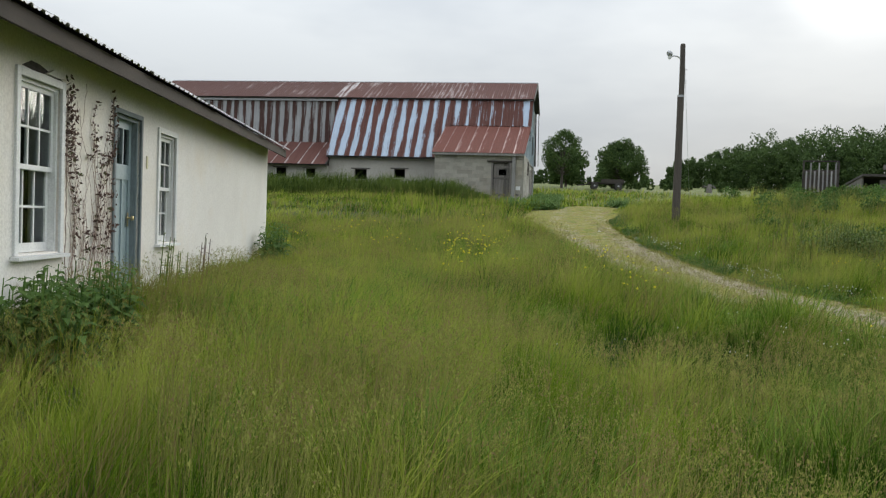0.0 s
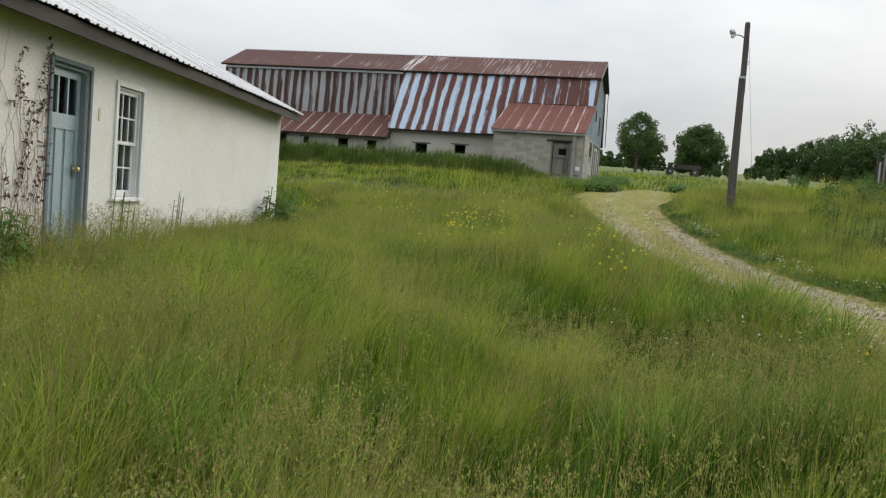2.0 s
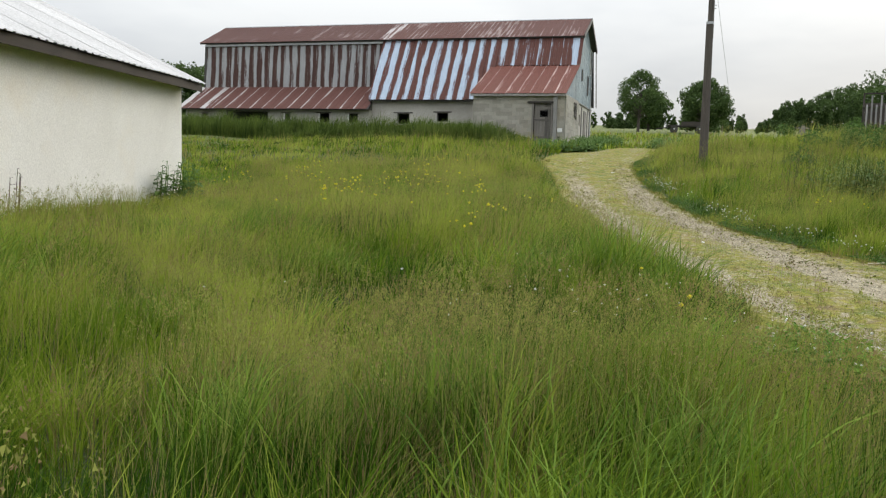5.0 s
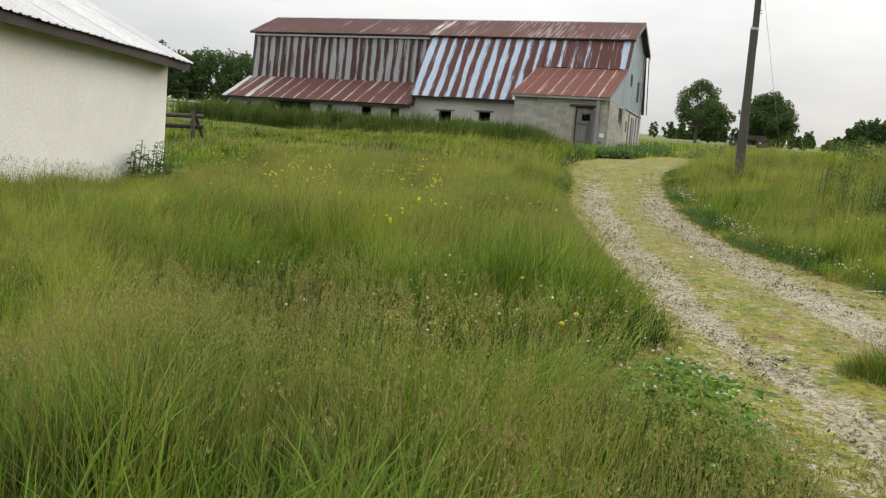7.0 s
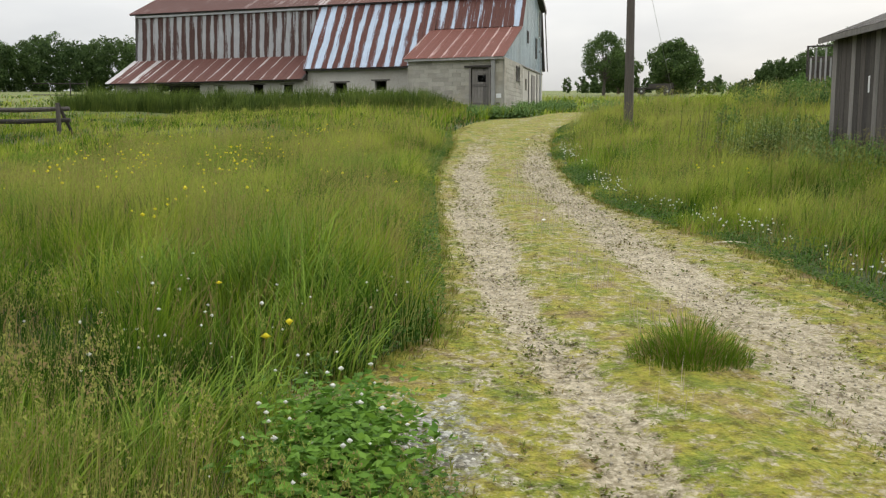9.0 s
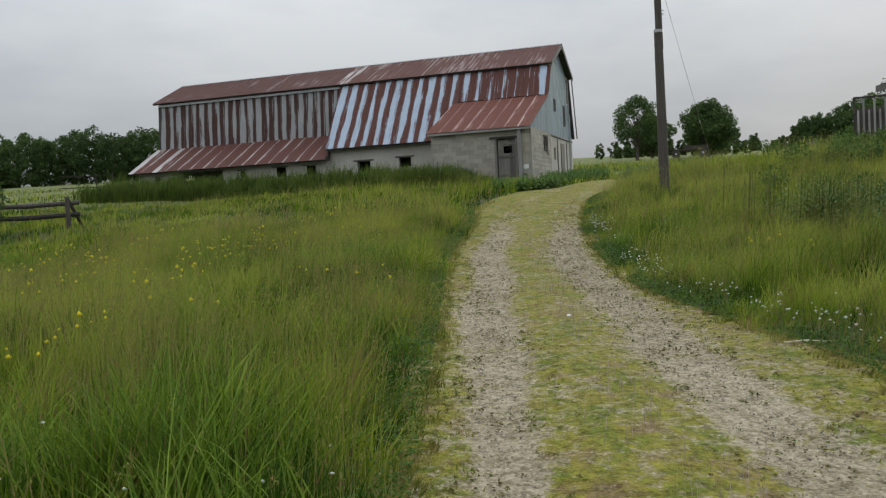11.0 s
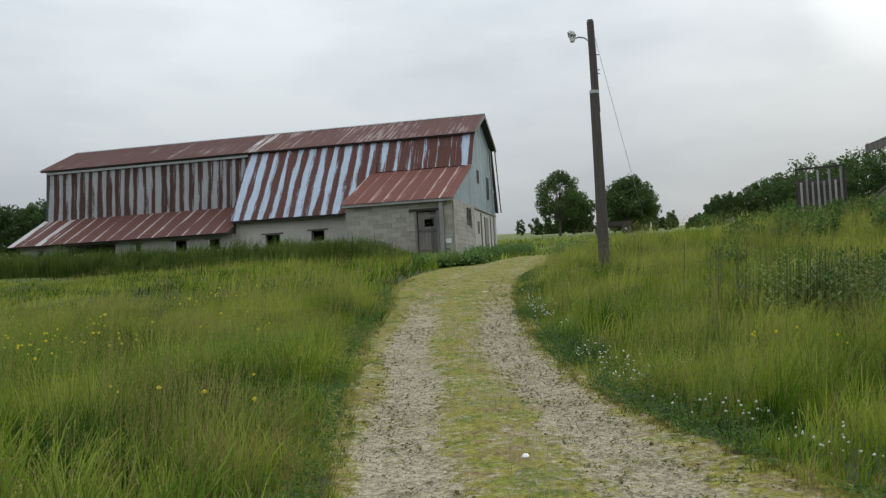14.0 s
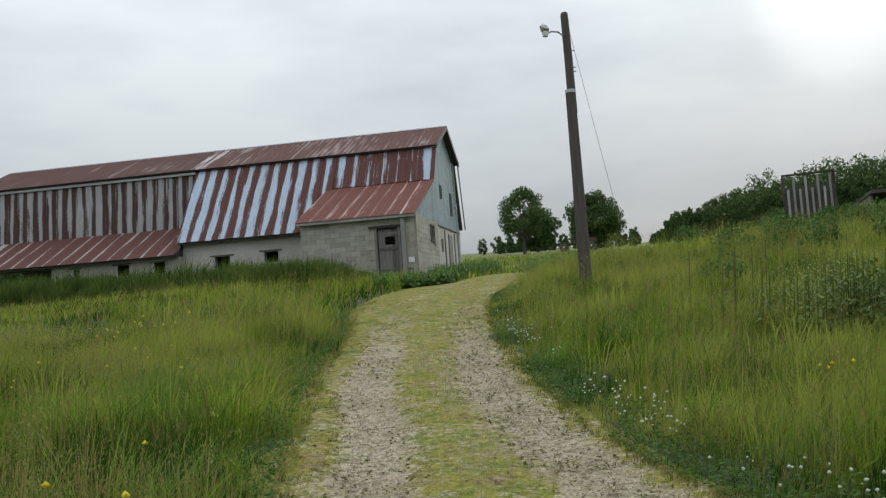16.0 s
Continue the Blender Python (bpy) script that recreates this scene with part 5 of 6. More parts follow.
def clump_of(x, y, size, seed):
    """Tussocks: for each place a shade of its tussock, the way out from its middle, and how far out it lies."""
    best = np.full(len(x), 1e9)
    shade, ox, oy = np.zeros(len(x)), np.zeros(len(x)), np.zeros(len(x))
    ix, iy = np.floor(x / size), np.floor(y / size)
    for a in (-1, 0, 1):
        for b in (-1, 0, 1):
            cx, cy = ix + a, iy + b
            r1, r2, r3 = (np.modf(np.abs(np.sin(cx * p + cy * q + seed * 1.7) * 4375.85))[0] for p, q in ((12.71, 31.17), (26.95, 18.33), (7.13, 41.9)))
            dx, dy = x - (cx + r1) * size, y - (cy + r2) * size
            d = np.hypot(dx, dy)
            near = d < best
            best = np.where(near, d, best)
            shade, ox, oy = np.where(near, r3, shade), np.where(near, dx, ox), np.where(near, dy, oy)
    return shade, np.arctan2(oy, ox), np.clip(best / size, 0, 1)


def blade_mesh(name, x, y, z, h, w, lean, rng, fine=True, wind=(0.25, -0.1), out=None, tone=None):
    n = len(x)
    turn = 2.6 * wave(x, y, 7, 0.8) * math.pi + rng.normal(size=n) * 1.1
    turn = turn if out is None else out + rng.normal(size=n) * 0.7
    dx, dy = np.cos(turn) * 0.8 + wind[0], np.sin(turn) * 0.8 + wind[1]
    face = turn + math.pi / 2 + rng.normal(size=n) * 0.5
    sx, sy = np.cos(face), np.sin(face)
    steps = ((0.0, 1.0), (0.42, 0.9), (0.78, 0.55), (1.0, 0.0)) if fine else ((0.0, 1.0), (0.6, 0.75), (1.0, 0.0))
    cols = []
    for s, wide in steps:
        off = lean * h * s**2
        mx, my, mz = x + dx * off, y + dy * off, z + h * (s - 0.28 * lean * s**2)
        half = w * wide / 2
        if wide:
            cols += [np.stack([mx - sx * half, my - sy * half, mz], -1), np.stack([mx + sx * half, my + sy * half, mz], -1)]
        else:
            cols += [np.stack([mx, my, mz], -1)]
    co = np.stack(cols, 1)
    per = co.shape[1]
    tris = [(0, 1, 3), (0, 3, 2), (2, 3, 5), (2, 5, 4), (4, 5, 6)] if fine else [(0, 1, 3), (0, 3, 2), (2, 3, 4)]
    f = (np.arange(n)[:, None, None] * per + np.array(tris)[None]).reshape(-1, 3)
    me = raw_mesh(name, co.reshape(-1, 3), f)
    shade = np.full(n, 0.45) if tone is None else tone
    me.attributes.new("tone", "FLOAT", "POINT").data.foreach_set("value", np.repeat(shade, per).astype(np.float32))
    return me


def strewn(rng, x0, x1, y0, y1, per_m2):
    n = int((x1 - x0) * (y1 - y0) * per_m2)
    x, y = rng.uniform(x0, x1, n), rng.uniform(y0, y1, n)
    ok = ~blocked(x, y)
    return x[ok], y[ok]


def grass_height(x, y):
    h = 0.26 + 0.36 * wave(x, y, 3, 2.2) + 0.30 * wave(x, y, 4, 0.55)
    d = x - track_mid(y)
    edge = np.where(d < 0, -d - track_left(y), d - track_right(y))
    h = h * (0.58 + 0.42 * rise(0.6, 3.0, x + 2.115 - 0.1007 * (y - 9.5)))
    near = np.where(d < 0, 0.52 + 0.48 * rise(0.0, 0.5, edge), 0.28 + 0.72 * rise(0.0, 0.9, edge))
    apron = np.exp(-(((x - 5.3) / 0.7) ** 2 + ((y - 7.2) / 1.0) ** 2))
    bush = np.exp(-(((x - 6.0) / 0.4) ** 2 + ((y - 6.15) / 0.7) ** 2))
    clump = np.exp(-(((x - 13.4) / 0.8) ** 2 + ((y - 20.5) / 1.3) ** 2))
    return h * near * (1 - 0.45 * apron) * (1 - 0.6 * bush) * (1 - 0.5 * clump)


def growth(x, y):
    """Shift of the sward's tone: paler by the house and on the rise, darker green by the gravel apron."""
    pale = 0.19 * rise(3.5, 0.5, x) * rise(26, 18, y) * rise(2.0, 5.0, y) + 0.06 * rise(9, 12, x)
    return pale - 0.30 * np.exp(-(((x - 4.6) / 2.0) ** 2 + ((y - 5.6) / 2.8) ** 2)) - 0.08 * np.exp(-(((x - 4.5) / 2.0) ** 2 + ((y - 12) / 4.0) ** 2))


GRASS_LABEL = "tall wind-blown meadow grass, green with straw tints"


def meadow(x0, x1, y0, y1, per_m2, w, seed, fine=True, lift=1.0):
    rng = np.random.default_rng(seed)
    x, y = strewn(rng, x0, x1, y0, y1, per_m2)
    keep = rng.random(len(x)) < 0.55 + 0.6 * wave(x, y, 9, 0.9)
    x, y = x[keep], y[keep]
    size = 0.34 if fine else 0.55
    shade, way, far = clump_of(x, y, size, 3)
    big, _, _ = clump_of(x + 0.3 * np.sin(2.1 * y), y, 1.3, 8)
    h = grass_height(x, y) * (0.42 + 0.52 * rng.random(len(x))) * lift * (0.72 + 0.60 * shade) * (1.28 - 0.80 * far)
    tone = np.clip(0.45 * shade + 0.35 * big + 0.35 * wave(x, y, 15, 1.6) - 0.07 + growth(x, y), 0, 1)
    me = blade_mesh("tall_grass", x, y, bare_land(x, y) - 0.02, h, w * (0.7 + 0.6 * rng.random(len(x))), 0.15 + 0.65 * rng.random(len(x)) + 0.2 * far, rng, fine, out=way, tone=tone)
    return tagged(part("tall_grass", me, M_GRASS), GRASS_LABEL, "grass", kind="stuff")


meadow(-3.3, 6.5, 0.6, 8.0, 1900, 0.0048, 31)
meadow(-3.2, 6.8, 8.0, 16.0, 850, 0.0085, 32)
meadow(-1.5, 7.4, 16.0, 28.0, 430, 0.012, 33, False)
meadow(-12.0, -1.5, 17.8, 30.0, 150, 0.02, 34, False)
meadow(-24.0, 10.0, 28.0, 46.0, 80, 0.028, 35, False)
meadow(9.3, 15.5, 6.0, 20.0, 750, 0.008, 36)
meadow(9.3, 24.0, 20.0, 37.0, 260, 0.014, 37, False)
meadow(-10.0, 6.6, -9.0, 0.6, 90, 0.016, 41, False)
meadow(9.3, 25.0, -9.0, 6.0, 60, 0.02, 42, False)
meadow(15.5, 25.0, 6.0, 20.0, 60, 0.02, 43, False)
meadow(9.0, 50.0, 37.0, 75.0, 16, 0.05, 38, False, 0.9)
meadow(-55.0, -24.0, 30.0, 75.0, 8, 0.06, 39, False, 0.9)
meadow(-22.0, 3.0, 46.0, 75.0, 9, 0.06, 40, False, 0.9)


def seed_heads(x0, x1, y0, y1, per_m2, size, seed, bits=9):
    """Nodding panicles above the grass: a thin stalk and a loose spray of grains."""
    rng = np.random.default_rng(seed)
    x, y = strewn(rng, x0, x1, y0, y1, per_m2)
    keep = rng.random(len(x)) < 2.4 * wave(x, y, 12, 1.1) - 0.75
    x, y = x[keep], y[keep]
    n = len(x)
    z = bare_land(x, y)
    h = grass_height(x, y) * (0.95 + 0.35 * rng.random(n))
    lx, ly = 0.08 * rng.normal(size=n) + 0.06, 0.08 * rng.normal(size=n)
    top = np.stack([x + lx, y + ly, z + h], -1)
    stalk = np.stack([np.stack([x - size * 0.09, y, z], -1), np.stack([x + size * 0.09, y, z], -1), top], 1)
    u = rng.random((n, bits))
    spread = size * (0.3 + 0.9 * u)
    a = rng.random((n, bits)) * 2 * math.pi
    c = top[:, None] + np.stack([np.cos(a) * spread, np.sin(a) * spread, size * 3.2 * (0.35 - u)], -1)
    g = rng.normal(size=(n, bits, 3, 3)) * size * 0.16
    g[..., 2] *= 1.9
    grain = (c[:, :, None] + g).reshape(-1, 3, 3)
    co = np.concatenate([stalk.reshape(-1, 3), grain.reshape(-1, 3)])
    me = raw_mesh("seed_heads", co, np.arange(len(co)).reshape(-1, 3))
    return tagged(part("seed_heads", me, M_SEED), "pale straw seed heads nodding above the grass", "grass", kind="stuff")


seed_heads(-3.3, 6.4, 0.8, 8.0, 420, 0.017, 51, 20)
seed_heads(-3.0, 6.6, 8.0, 16.0, 200, 0.020, 52, 11)
seed_heads(-1.5, 7.0, 16.0, 28.0, 130, 0.030, 53, 8)
seed_heads(9.6, 15.0, 7.0, 20.0, 150, 0.022, 54, 9)
seed_heads(9.6, 22.0, 20.0, 36.0, 75, 0.036, 55, 7)
seed_heads(-20.0, 8.0, 28.0, 42.0, 7, 0.07, 56, 6)


def weeds(name, x, y, h, w, seed, mat=None, label="", lean=0.35):
    """Leafy stalks: each with a dozen broad leaves up its height."""
    rng = np.random.default_rng(seed)
    ok = ~blocked(x, y)
    x, y, h = x[ok], y[ok], h[ok]
    n, per = len(x), 11
    z = bare_land(x, y)
    u = (np.arange(per) + 0.5)[None] / per + rng.normal(size=(n, per)) * 0.03
    a = np.arange(per)[None] * 2.4 + rng.random((n, 1)) * 6.28
    long = w * (1.15 - 0.75 * u) * (0.8 + 0.5 * rng.random((n, per)))
    bx, by = x[:, None] + lean * 0.2 * h[:, None] * u**2, y[:, None] + 0 * u
    bz = z[:, None] + h[:, None] * u
    ca, sa = np.cos(a), np.sin(a)
    def at(s, side, up):
        return np.stack([bx + ca * long * s - sa * side * long, by + sa * long * s + ca * side * long, bz + up * long], -1)
    co = np.stack([at(0.0, 0.0, 0), at(0.5, 0.16, 0.22), at(1.0, 0.0, -0.02), at(0.5, -0.16, 0.22)], 2).reshape(-1, 3)
    quads = np.arange(len(co)).reshape(-1, 4)
    base = len(co)
    st = np.stack([np.stack([x - 0.008, y, z], -1), np.stack([x + 0.008, y, z], -1), np.stack([x + lean * 0.2 * h + 0.004, y, z + h], -1), np.stack([x + lean * 0.2 * h - 0.004, y, z + h], -1)], 1).reshape(-1, 3)
    me = raw_mesh(name, np.concatenate([co, st]), np.concatenate([quads, base + np.arange(len(st)).reshape(-1, 4)]))
    return tagged(part(name, me, mat or M_WEED), label, "weeds", kind="stuff")


rng = np.random.default_rng(61)
n = 7600
u, q = rng.uniform(-24.5, -4.6, n), rng.random(n)
v = np.where(u < -12.2, -0.9 + 3.8 * q, np.where(u < -4.9, -0.9 + 4.2 * q, -1.6 + 1.4 * q))
c, s = math.cos(radians(BANG)), math.sin(radians(BANG))


def rank_growth(name, x, y, h, w, seed, label):
    """Dense dark rank grass and weeds with an uneven top."""
    rng = np.random.default_rng(seed)
    ok = ~blocked(x, y)
    x, y, h = x[ok], y[ok], h[ok]
    me = blade_mesh(name, x, y, bare_land(x, y) - 0.03, h, w * (0.6 + 0.8 * rng.random(len(x))), 0.15 + 0.45 * rng.random(len(x)), rng, False)
    return tagged(part(name, me, M_WEED), label, "weeds", kind="stuff")


u, q = (np.concatenate([k, k + 0.13 * rng.normal(size=len(k)), k + 0.2 * rng.normal(size=len(k))]) for k in (u, q))
q = np.clip(q, 0, 1)
v = np.where(u < -12.2, -0.9 + 3.8 * q, np.where(u < -4.9, -0.9 + 4.2 * q, -1.6 + 1.4 * q))
rank_growth("nettles", BX + u * c - v * s, BY + u * s + v * c, (0.50 + 1.0 * wave(u, v, 5, 0.9)) * (0.6 + 0.6 * rng.random(len(u))), 0.035, 62, "dark green rank grass and nettles along the barn wall")
n = 5200
u, v = rng.uniform(-7.5, -1.75, n), -2.6 + 2.55 * rng.random(n)
rank_growth("nettles", BX + u * c - v * s, BY + u * s + v * c, (0.95 + 0.35 * wave(u, v, 6, 0.9)) * (0.65 + 0.6 * rng.random(n)) * (0.45 + 0.55 * rise(-1.7, -3.6, u)), 0.032, 68, "dark green rank weeds in front of the block annex")
n = 800
u, v = rng.uniform(-4.9, -1.7, n), -0.1 - 1.3 * rng.random(n)
weeds("nettles", BX + u * c - v * s, BY + u * s + v * c, 0.35 + 0.5 * rng.random(n) * (-u / 5), 0.25, 63, None, "dark green weeds in front of the block annex")
n = 700
u, v = 0.15 + 1.6 * rng.random(n), rng.uniform(-0.8, 13.5, n)
weeds("burdock", BX + u * c - v * s, BY + u * s + v * c, 0.25 + 0.45 * rng.random(n), 0.30, 64, M_LEAF, "broad green weeds along the gable wall")
n = 420
x, y = rng.uniform(11.8, 27, n), rng.uniform(19, 38, n)
ok = (wave(x, y, 14, 2.6) + 0.3 * rise(15, 21, x) > 0.72) & (x > 14.6) & ~blocked(x, y)
x, y, r = x[ok], y[ok], 0.22 + 0.3 * rng.random(ok.sum())
tagged(part("thicket", leaf_cloud("thicket", np.stack([x, y, bare_land(x, y) + 0.25 + r * 0.5], -1), r, 20000, 0.055, rng), M_THICKET), "leafy green thicket of weeds on the bank", "weeds", kind="stuff")
n = 900
x, y = rng.uniform(11.8, 26, n), rng.uniform(19, 36, n)
ok = (wave(x, y, 14, 2.6) + 0.25 * rise(15, 21, x) > 0.68) & (x > 14.6)
weeds("goldenrod", x[ok], y[ok], 0.35 + 0.55 * rng.random(ok.sum()), 0.16, 65, M_THICKET, "green goldenrod stalks on the bank beside the shed")
n = 260
x, y = rng.uniform(13.2, 14.4, n), rng.uniform(15.5, 20.8, n)
weeds("burdock", x, y, 0.35 + 0.4 * rng.random(n), 0.26, 66, M_LEAF, "broad-leaved weeds at the foot of the plank shed")
n = 190
x, y = rng.normal(13.5, 0.42, n), rng.normal(20.9, 0.75, n)
weeds("goldenrod", x, y, (0.62 + 0.42 * rng.random(n)), 0.20, 69, M_WEED, "dense dark goldenrod clump before the plank shed")
n = 14
x, y = rng.normal(12.5, 0.25, n), rng.normal(22.2, 0.3, n)
weeds("dock_stalks", x, y, (0.85 + 0.35 * rng.random(n)), 0.14, 70, M_DOCK, "dark brown-green dock stalks above the bank grass")
n = 700
x, y = rng.uniform(8.0, 14, n), 37.5 + 3.0 * rng.random(n)
ok = ~on_track(x, y, 0.2)
weeds("burdock", x[ok], y[ok], 0.2 + 0.35 * rng.random(ok.sum()), 0.3, 67, M_LEAF, "low green weeds beside the end of the track")

# ---- plants at the house ----
def house_at(s, out):
    p = HOUSE @ Vector((s, -out, 0))
    return p.x, p.y


def house_weeds(spots, h, w, seed, mat, label, name="goldenrod"):
    rng = np.random.default_rng(seed)
    xy = np.array([house_at(s, o) for s, o in spots])
    return weeds(name, xy[:, 0], xy[:, 1], h * (0.75 + 0.5 * rng.random(len(xy))), w, seed, mat, label)


rng = np.random.default_rng(71)
house_weeds([(-3.4 + 1.35 * rng.random(), 0.12 + 0.7 * rng.random()) for _ in range(110)], 0.52, 0.27, 72, M_LEAF, "green goldenrod stalks against the stucco wall")
house_weeds([(0.35 + 1.1 * rng.random(), 0.06 + 0.3 * rng.random()) for _ in range(9)], 0.62, 0.13, 73, M_WEED, "thin weeds by the door and window")
house_weeds([(2.5 + 0.3 * rng.random(), 0.08 + 0.15 * rng.random()) for _ in range(4)], 0.55, 0.10, 74, M_VINELEAF, "withered dark stalks against the stucco wall", "dead_stalks")
house_weeds([(6.9 + 1.2 * rng.random(), 0.1 + 0.35 * rng.random()) for _ in range(26)], 0.62, 0.26, 75, M_LEAF, "broad-leaved green clump by the house corner", "burdock")

# creeper on the wall between window and door
rng = np.random.default_rng(77)
vine_bm = bmesh.new()
leaf_at, leaf_size = [], []
for k in range(46):
    s, z = -1.62 + 0.98 * rng.random(), 0.5 + 0.3 * rng.random()
    pts, drift = [], rng.normal() * 0.02
    top = 1.3 + 1.45 * rng.random()
    while z < top:
        pts.append((s, -0.012 - 0.012 * rng.random(), z))
        s = min(-0.56, max(-1.68, s + drift + 0.03 * rng.normal()))
        z += 0.055 + 0.03 * rng.random()
        if (z > 1.95 and k % 2) or (k % 9 == 0 and z > 1.1):
            leaf_at.append((s, -0.03, z))
            leaf_size.append(0.05)
    if len(pts) > 2:
        tube(vine_bm, pts, 0.0022 if k % 5 else 0.0045, 4, False)
vine = thing("wall_creeper", HOUSE, "half-dead creeper with withered leaves on the stucco", "creeper")
part("trailing_stem", vine_bm, M_VINE, vine)
part("foliage", leaf_cloud("foliage", leaf_at, leaf_size, 900, 0.022, rng), M_VINELEAF, vine)

# ---- track edge: clover, flowers, tufts, stones ----
def small_leaves(name, x, y, h, size, seed, mat, label):
    rng = np.random.default_rng(seed)
    me = leaf_cloud(name, np.stack([x, y, bare_land(x, y) + h], -1), np.full(len(x), size * 0.5), len(x), size, rng, 0.75)
    return tagged(part(name, me, mat), label, "clover", kind="stuff")


def heads(name, x, y, z, r, seed, mat, label):
    """Small round flower heads, or pebbles, each a squashed eight-sided lump."""
    rng = np.random.default_rng(seed)
    n = len(x)
    c = np.stack([x, y, z], -1)
    r = (r * (0.6 + 0.8 * rng.random(n)))[:, None]
    d = np.array([(1, 0, 0), (0, 1, 0), (-1, 0, 0), (0, -1, 0), (0, 0, 0.8), (0, 0, -0.8)], float)
    co = (c[:, None] + d[None] * r[:, None] * (0.7 + 0.6 * rng.random((n, 6, 1)))).reshape(-1, 3)
    f = np.array([(0, 1, 4), (1, 2, 4), (2, 3, 4), (3, 0, 4), (1, 0, 5), (2, 1, 5), (3, 2, 5), (0, 3, 5)])
    me = raw_mesh(name, co, (np.arange(n)[:, None, None] * 6 + f[None]).reshape(-1, 3))
    return tagged(part(name, me, mat), label, "flowers" if mat in (M_YELLOW, M_WHITEFL) else "gravel", kind="stuff")


rng = np.random.default_rng(81)
y = rng.uniform(5, 33, 34000)
off = np.abs(rng.normal(size=len(y))) * 0.35
x = track_mid(y) + track_right(y) - 0.12 + off
ok = wave(x, y, 16, 1.3) > 0.36
small_leaves("clover", x[ok], y[ok], 0.03 + 0.18 * rng.random(ok.sum()) * np.minimum(1, 2 * off[ok]), 0.017, 82, M_CLOVER, "low clover along the edge of the track")
y = rng.uniform(3, 30, 20000)
off = np.abs(rng.normal(size=len(y))) * 0.28
x = track_mid(y) - track_left(y) + 0.12 - off
small_leaves("clover", x, y, 0.03 + 0.16 * rng.random(len(x)), 0.016, 83, M_CLOVER, "low clover along the grassy side of the track")
x, y = rng.normal(6.04, 0.14, 6500), rng.normal(6.15, 0.33, 6500)
small_leaves("clover", x, y, 0.06 + 0.30 * rng.random(len(x)), 0.024, 84, M_BUSH, "bright green clover patch beside the gravel")
y = rng.uniform(8, 30, 560)
x = track_mid(y) + track_right(y) + 0.05 + np.abs(rng.normal(size=len(y))) * 0.35
ok = wave(x, y, 17, 1.2) > 0.5
heads("clover_flowers", x[ok], y[ok], bare_land(x[ok], y[ok]) + 0.13 + 0.16 * rng.random(ok.sum()), 0.012, 85, M_WHITEFL, "white clover flowers along the track edge")
x, y = np.concatenate([rng.normal(6.04, 0.16, 60), rng.normal(4.9, 0.9, 60)]), np.concatenate([rng.normal(6.3, 0.45, 60), rng.normal(8.0, 0.8, 60)])
ok = ~on_track(x, y, -0.2)
heads("clover_flowers", x[ok], y[ok], bare_land(x[ok], y[ok]) + 0.22 + 0.25 * rng.random(ok.sum()), 0.010, 86, M_WHITEFL, "white clover flowers in the grass beside the track")
drifts = ((2.4, 15.6, 26), (2.3, 13.0, 22), (3.2, 19.1, 30), (4.16, 12.8, 18), (4.0, 10.6, 12), (3.1, 18.0, 24), (4.9, 21.4, 8), (1.2, 17.5, 16), (3.8, 25.0, 24), (0.6, 22.0, 16), (5.6, 15.5, 6), (-0.8, 20.5, 12), (11.0, 17.0, 8), (5.62, 7.6, 3))
x = np.concatenate([rng.normal(a, 0.34, k) for a, b, k in drifts])
y = np.concatenate([rng.normal(b, 0.40, k) for a, b, k in drifts])
ok = ~blocked(x, y)
heads("buttercups", x[ok], y[ok], bare_land(x[ok], y[ok]) + grass_height(x[ok], y[ok]) * (0.90 + 0.3 * rng.random(ok.sum())), 0.018, 87, M_YELLOW, "yellow buttercups scattered through the meadow")


def on_way(n, seed):
    rng = np.random.default_rng(seed)
    y = 3.0 + 30 * rng.random(n) ** 1.4
    u = rng.uniform(-1.0, 1.0, n)
    d = np.where(u < 0, track_left(y), track_right(y)) * u
    return track_mid(y) + d, y, d, u


x, y, d, u = on_way(26000, 91)
ok = np.maximum(driven(d, y), grey_stone(d, y)) > 0.25 + 0.75 * np.random.default_rng(92).random(len(u))
heads("loose_gravel", x[ok], y[ok], bare_land(x[ok], y[ok]) - 0.022, 0.008, 93, M_STONE, "loose pale gravel stones in the wheel ruts")
x, y, d, u = on_way(21000, 94)
r94 = np.random.default_rng(95)
ok = driven(d, y) + 0.5 * grey_stone(d, y) < 0.05 + 0.75 * r94.random(len(u))
x, y, u = (np.repeat(q[ok], 8) for q in (x, y, u))
x, y = x + r94.normal(size=len(x)) * 0.028, y + r94.normal(size=len(x)) * 0.028
h = (0.012 + 0.034 * r94.random(len(x))) * (1 + 1.6 * (np.abs(u) > 0.85))
tagged(part("track_grass", blade_mesh("track_grass", x, y, bare_land(x, y) - 0.025, h, np.full(len(x), 0.008), 0.4 + 0.9 * r94.random(len(x)), r94, False), M_SHORT), "small yellow-green tufts of grass on the track", "grass", kind="stuff")
x, y = r94.normal(0.0, 0.24, 1300), r94.uniform(7, 24, 1300)
x = track_mid(y) + 0.15 + x
ok = wave(x, y, 19, 0.8) > 0.5
tagged(part("dry_stalks", blade_mesh("dry_stalks", x[ok], y[ok], bare_land(x[ok], y[ok]), 0.10 + 0.16 * r94.random(ok.sum()), np.full(ok.sum(), 0.0032), 0.1 + 0.2 * r94.random(ok.sum()), r94, False), M_VINE), "thin reddish dry stalks on the crown of the track", "stalks", kind="stuff")
n = 1500
a, d = r94.random(n) * 6.283, 0.32 * r94.random(n) ** 0.6
x, y = 7.95 + d * np.cos(a) * 1.15, 8.2 + d * np.sin(a)
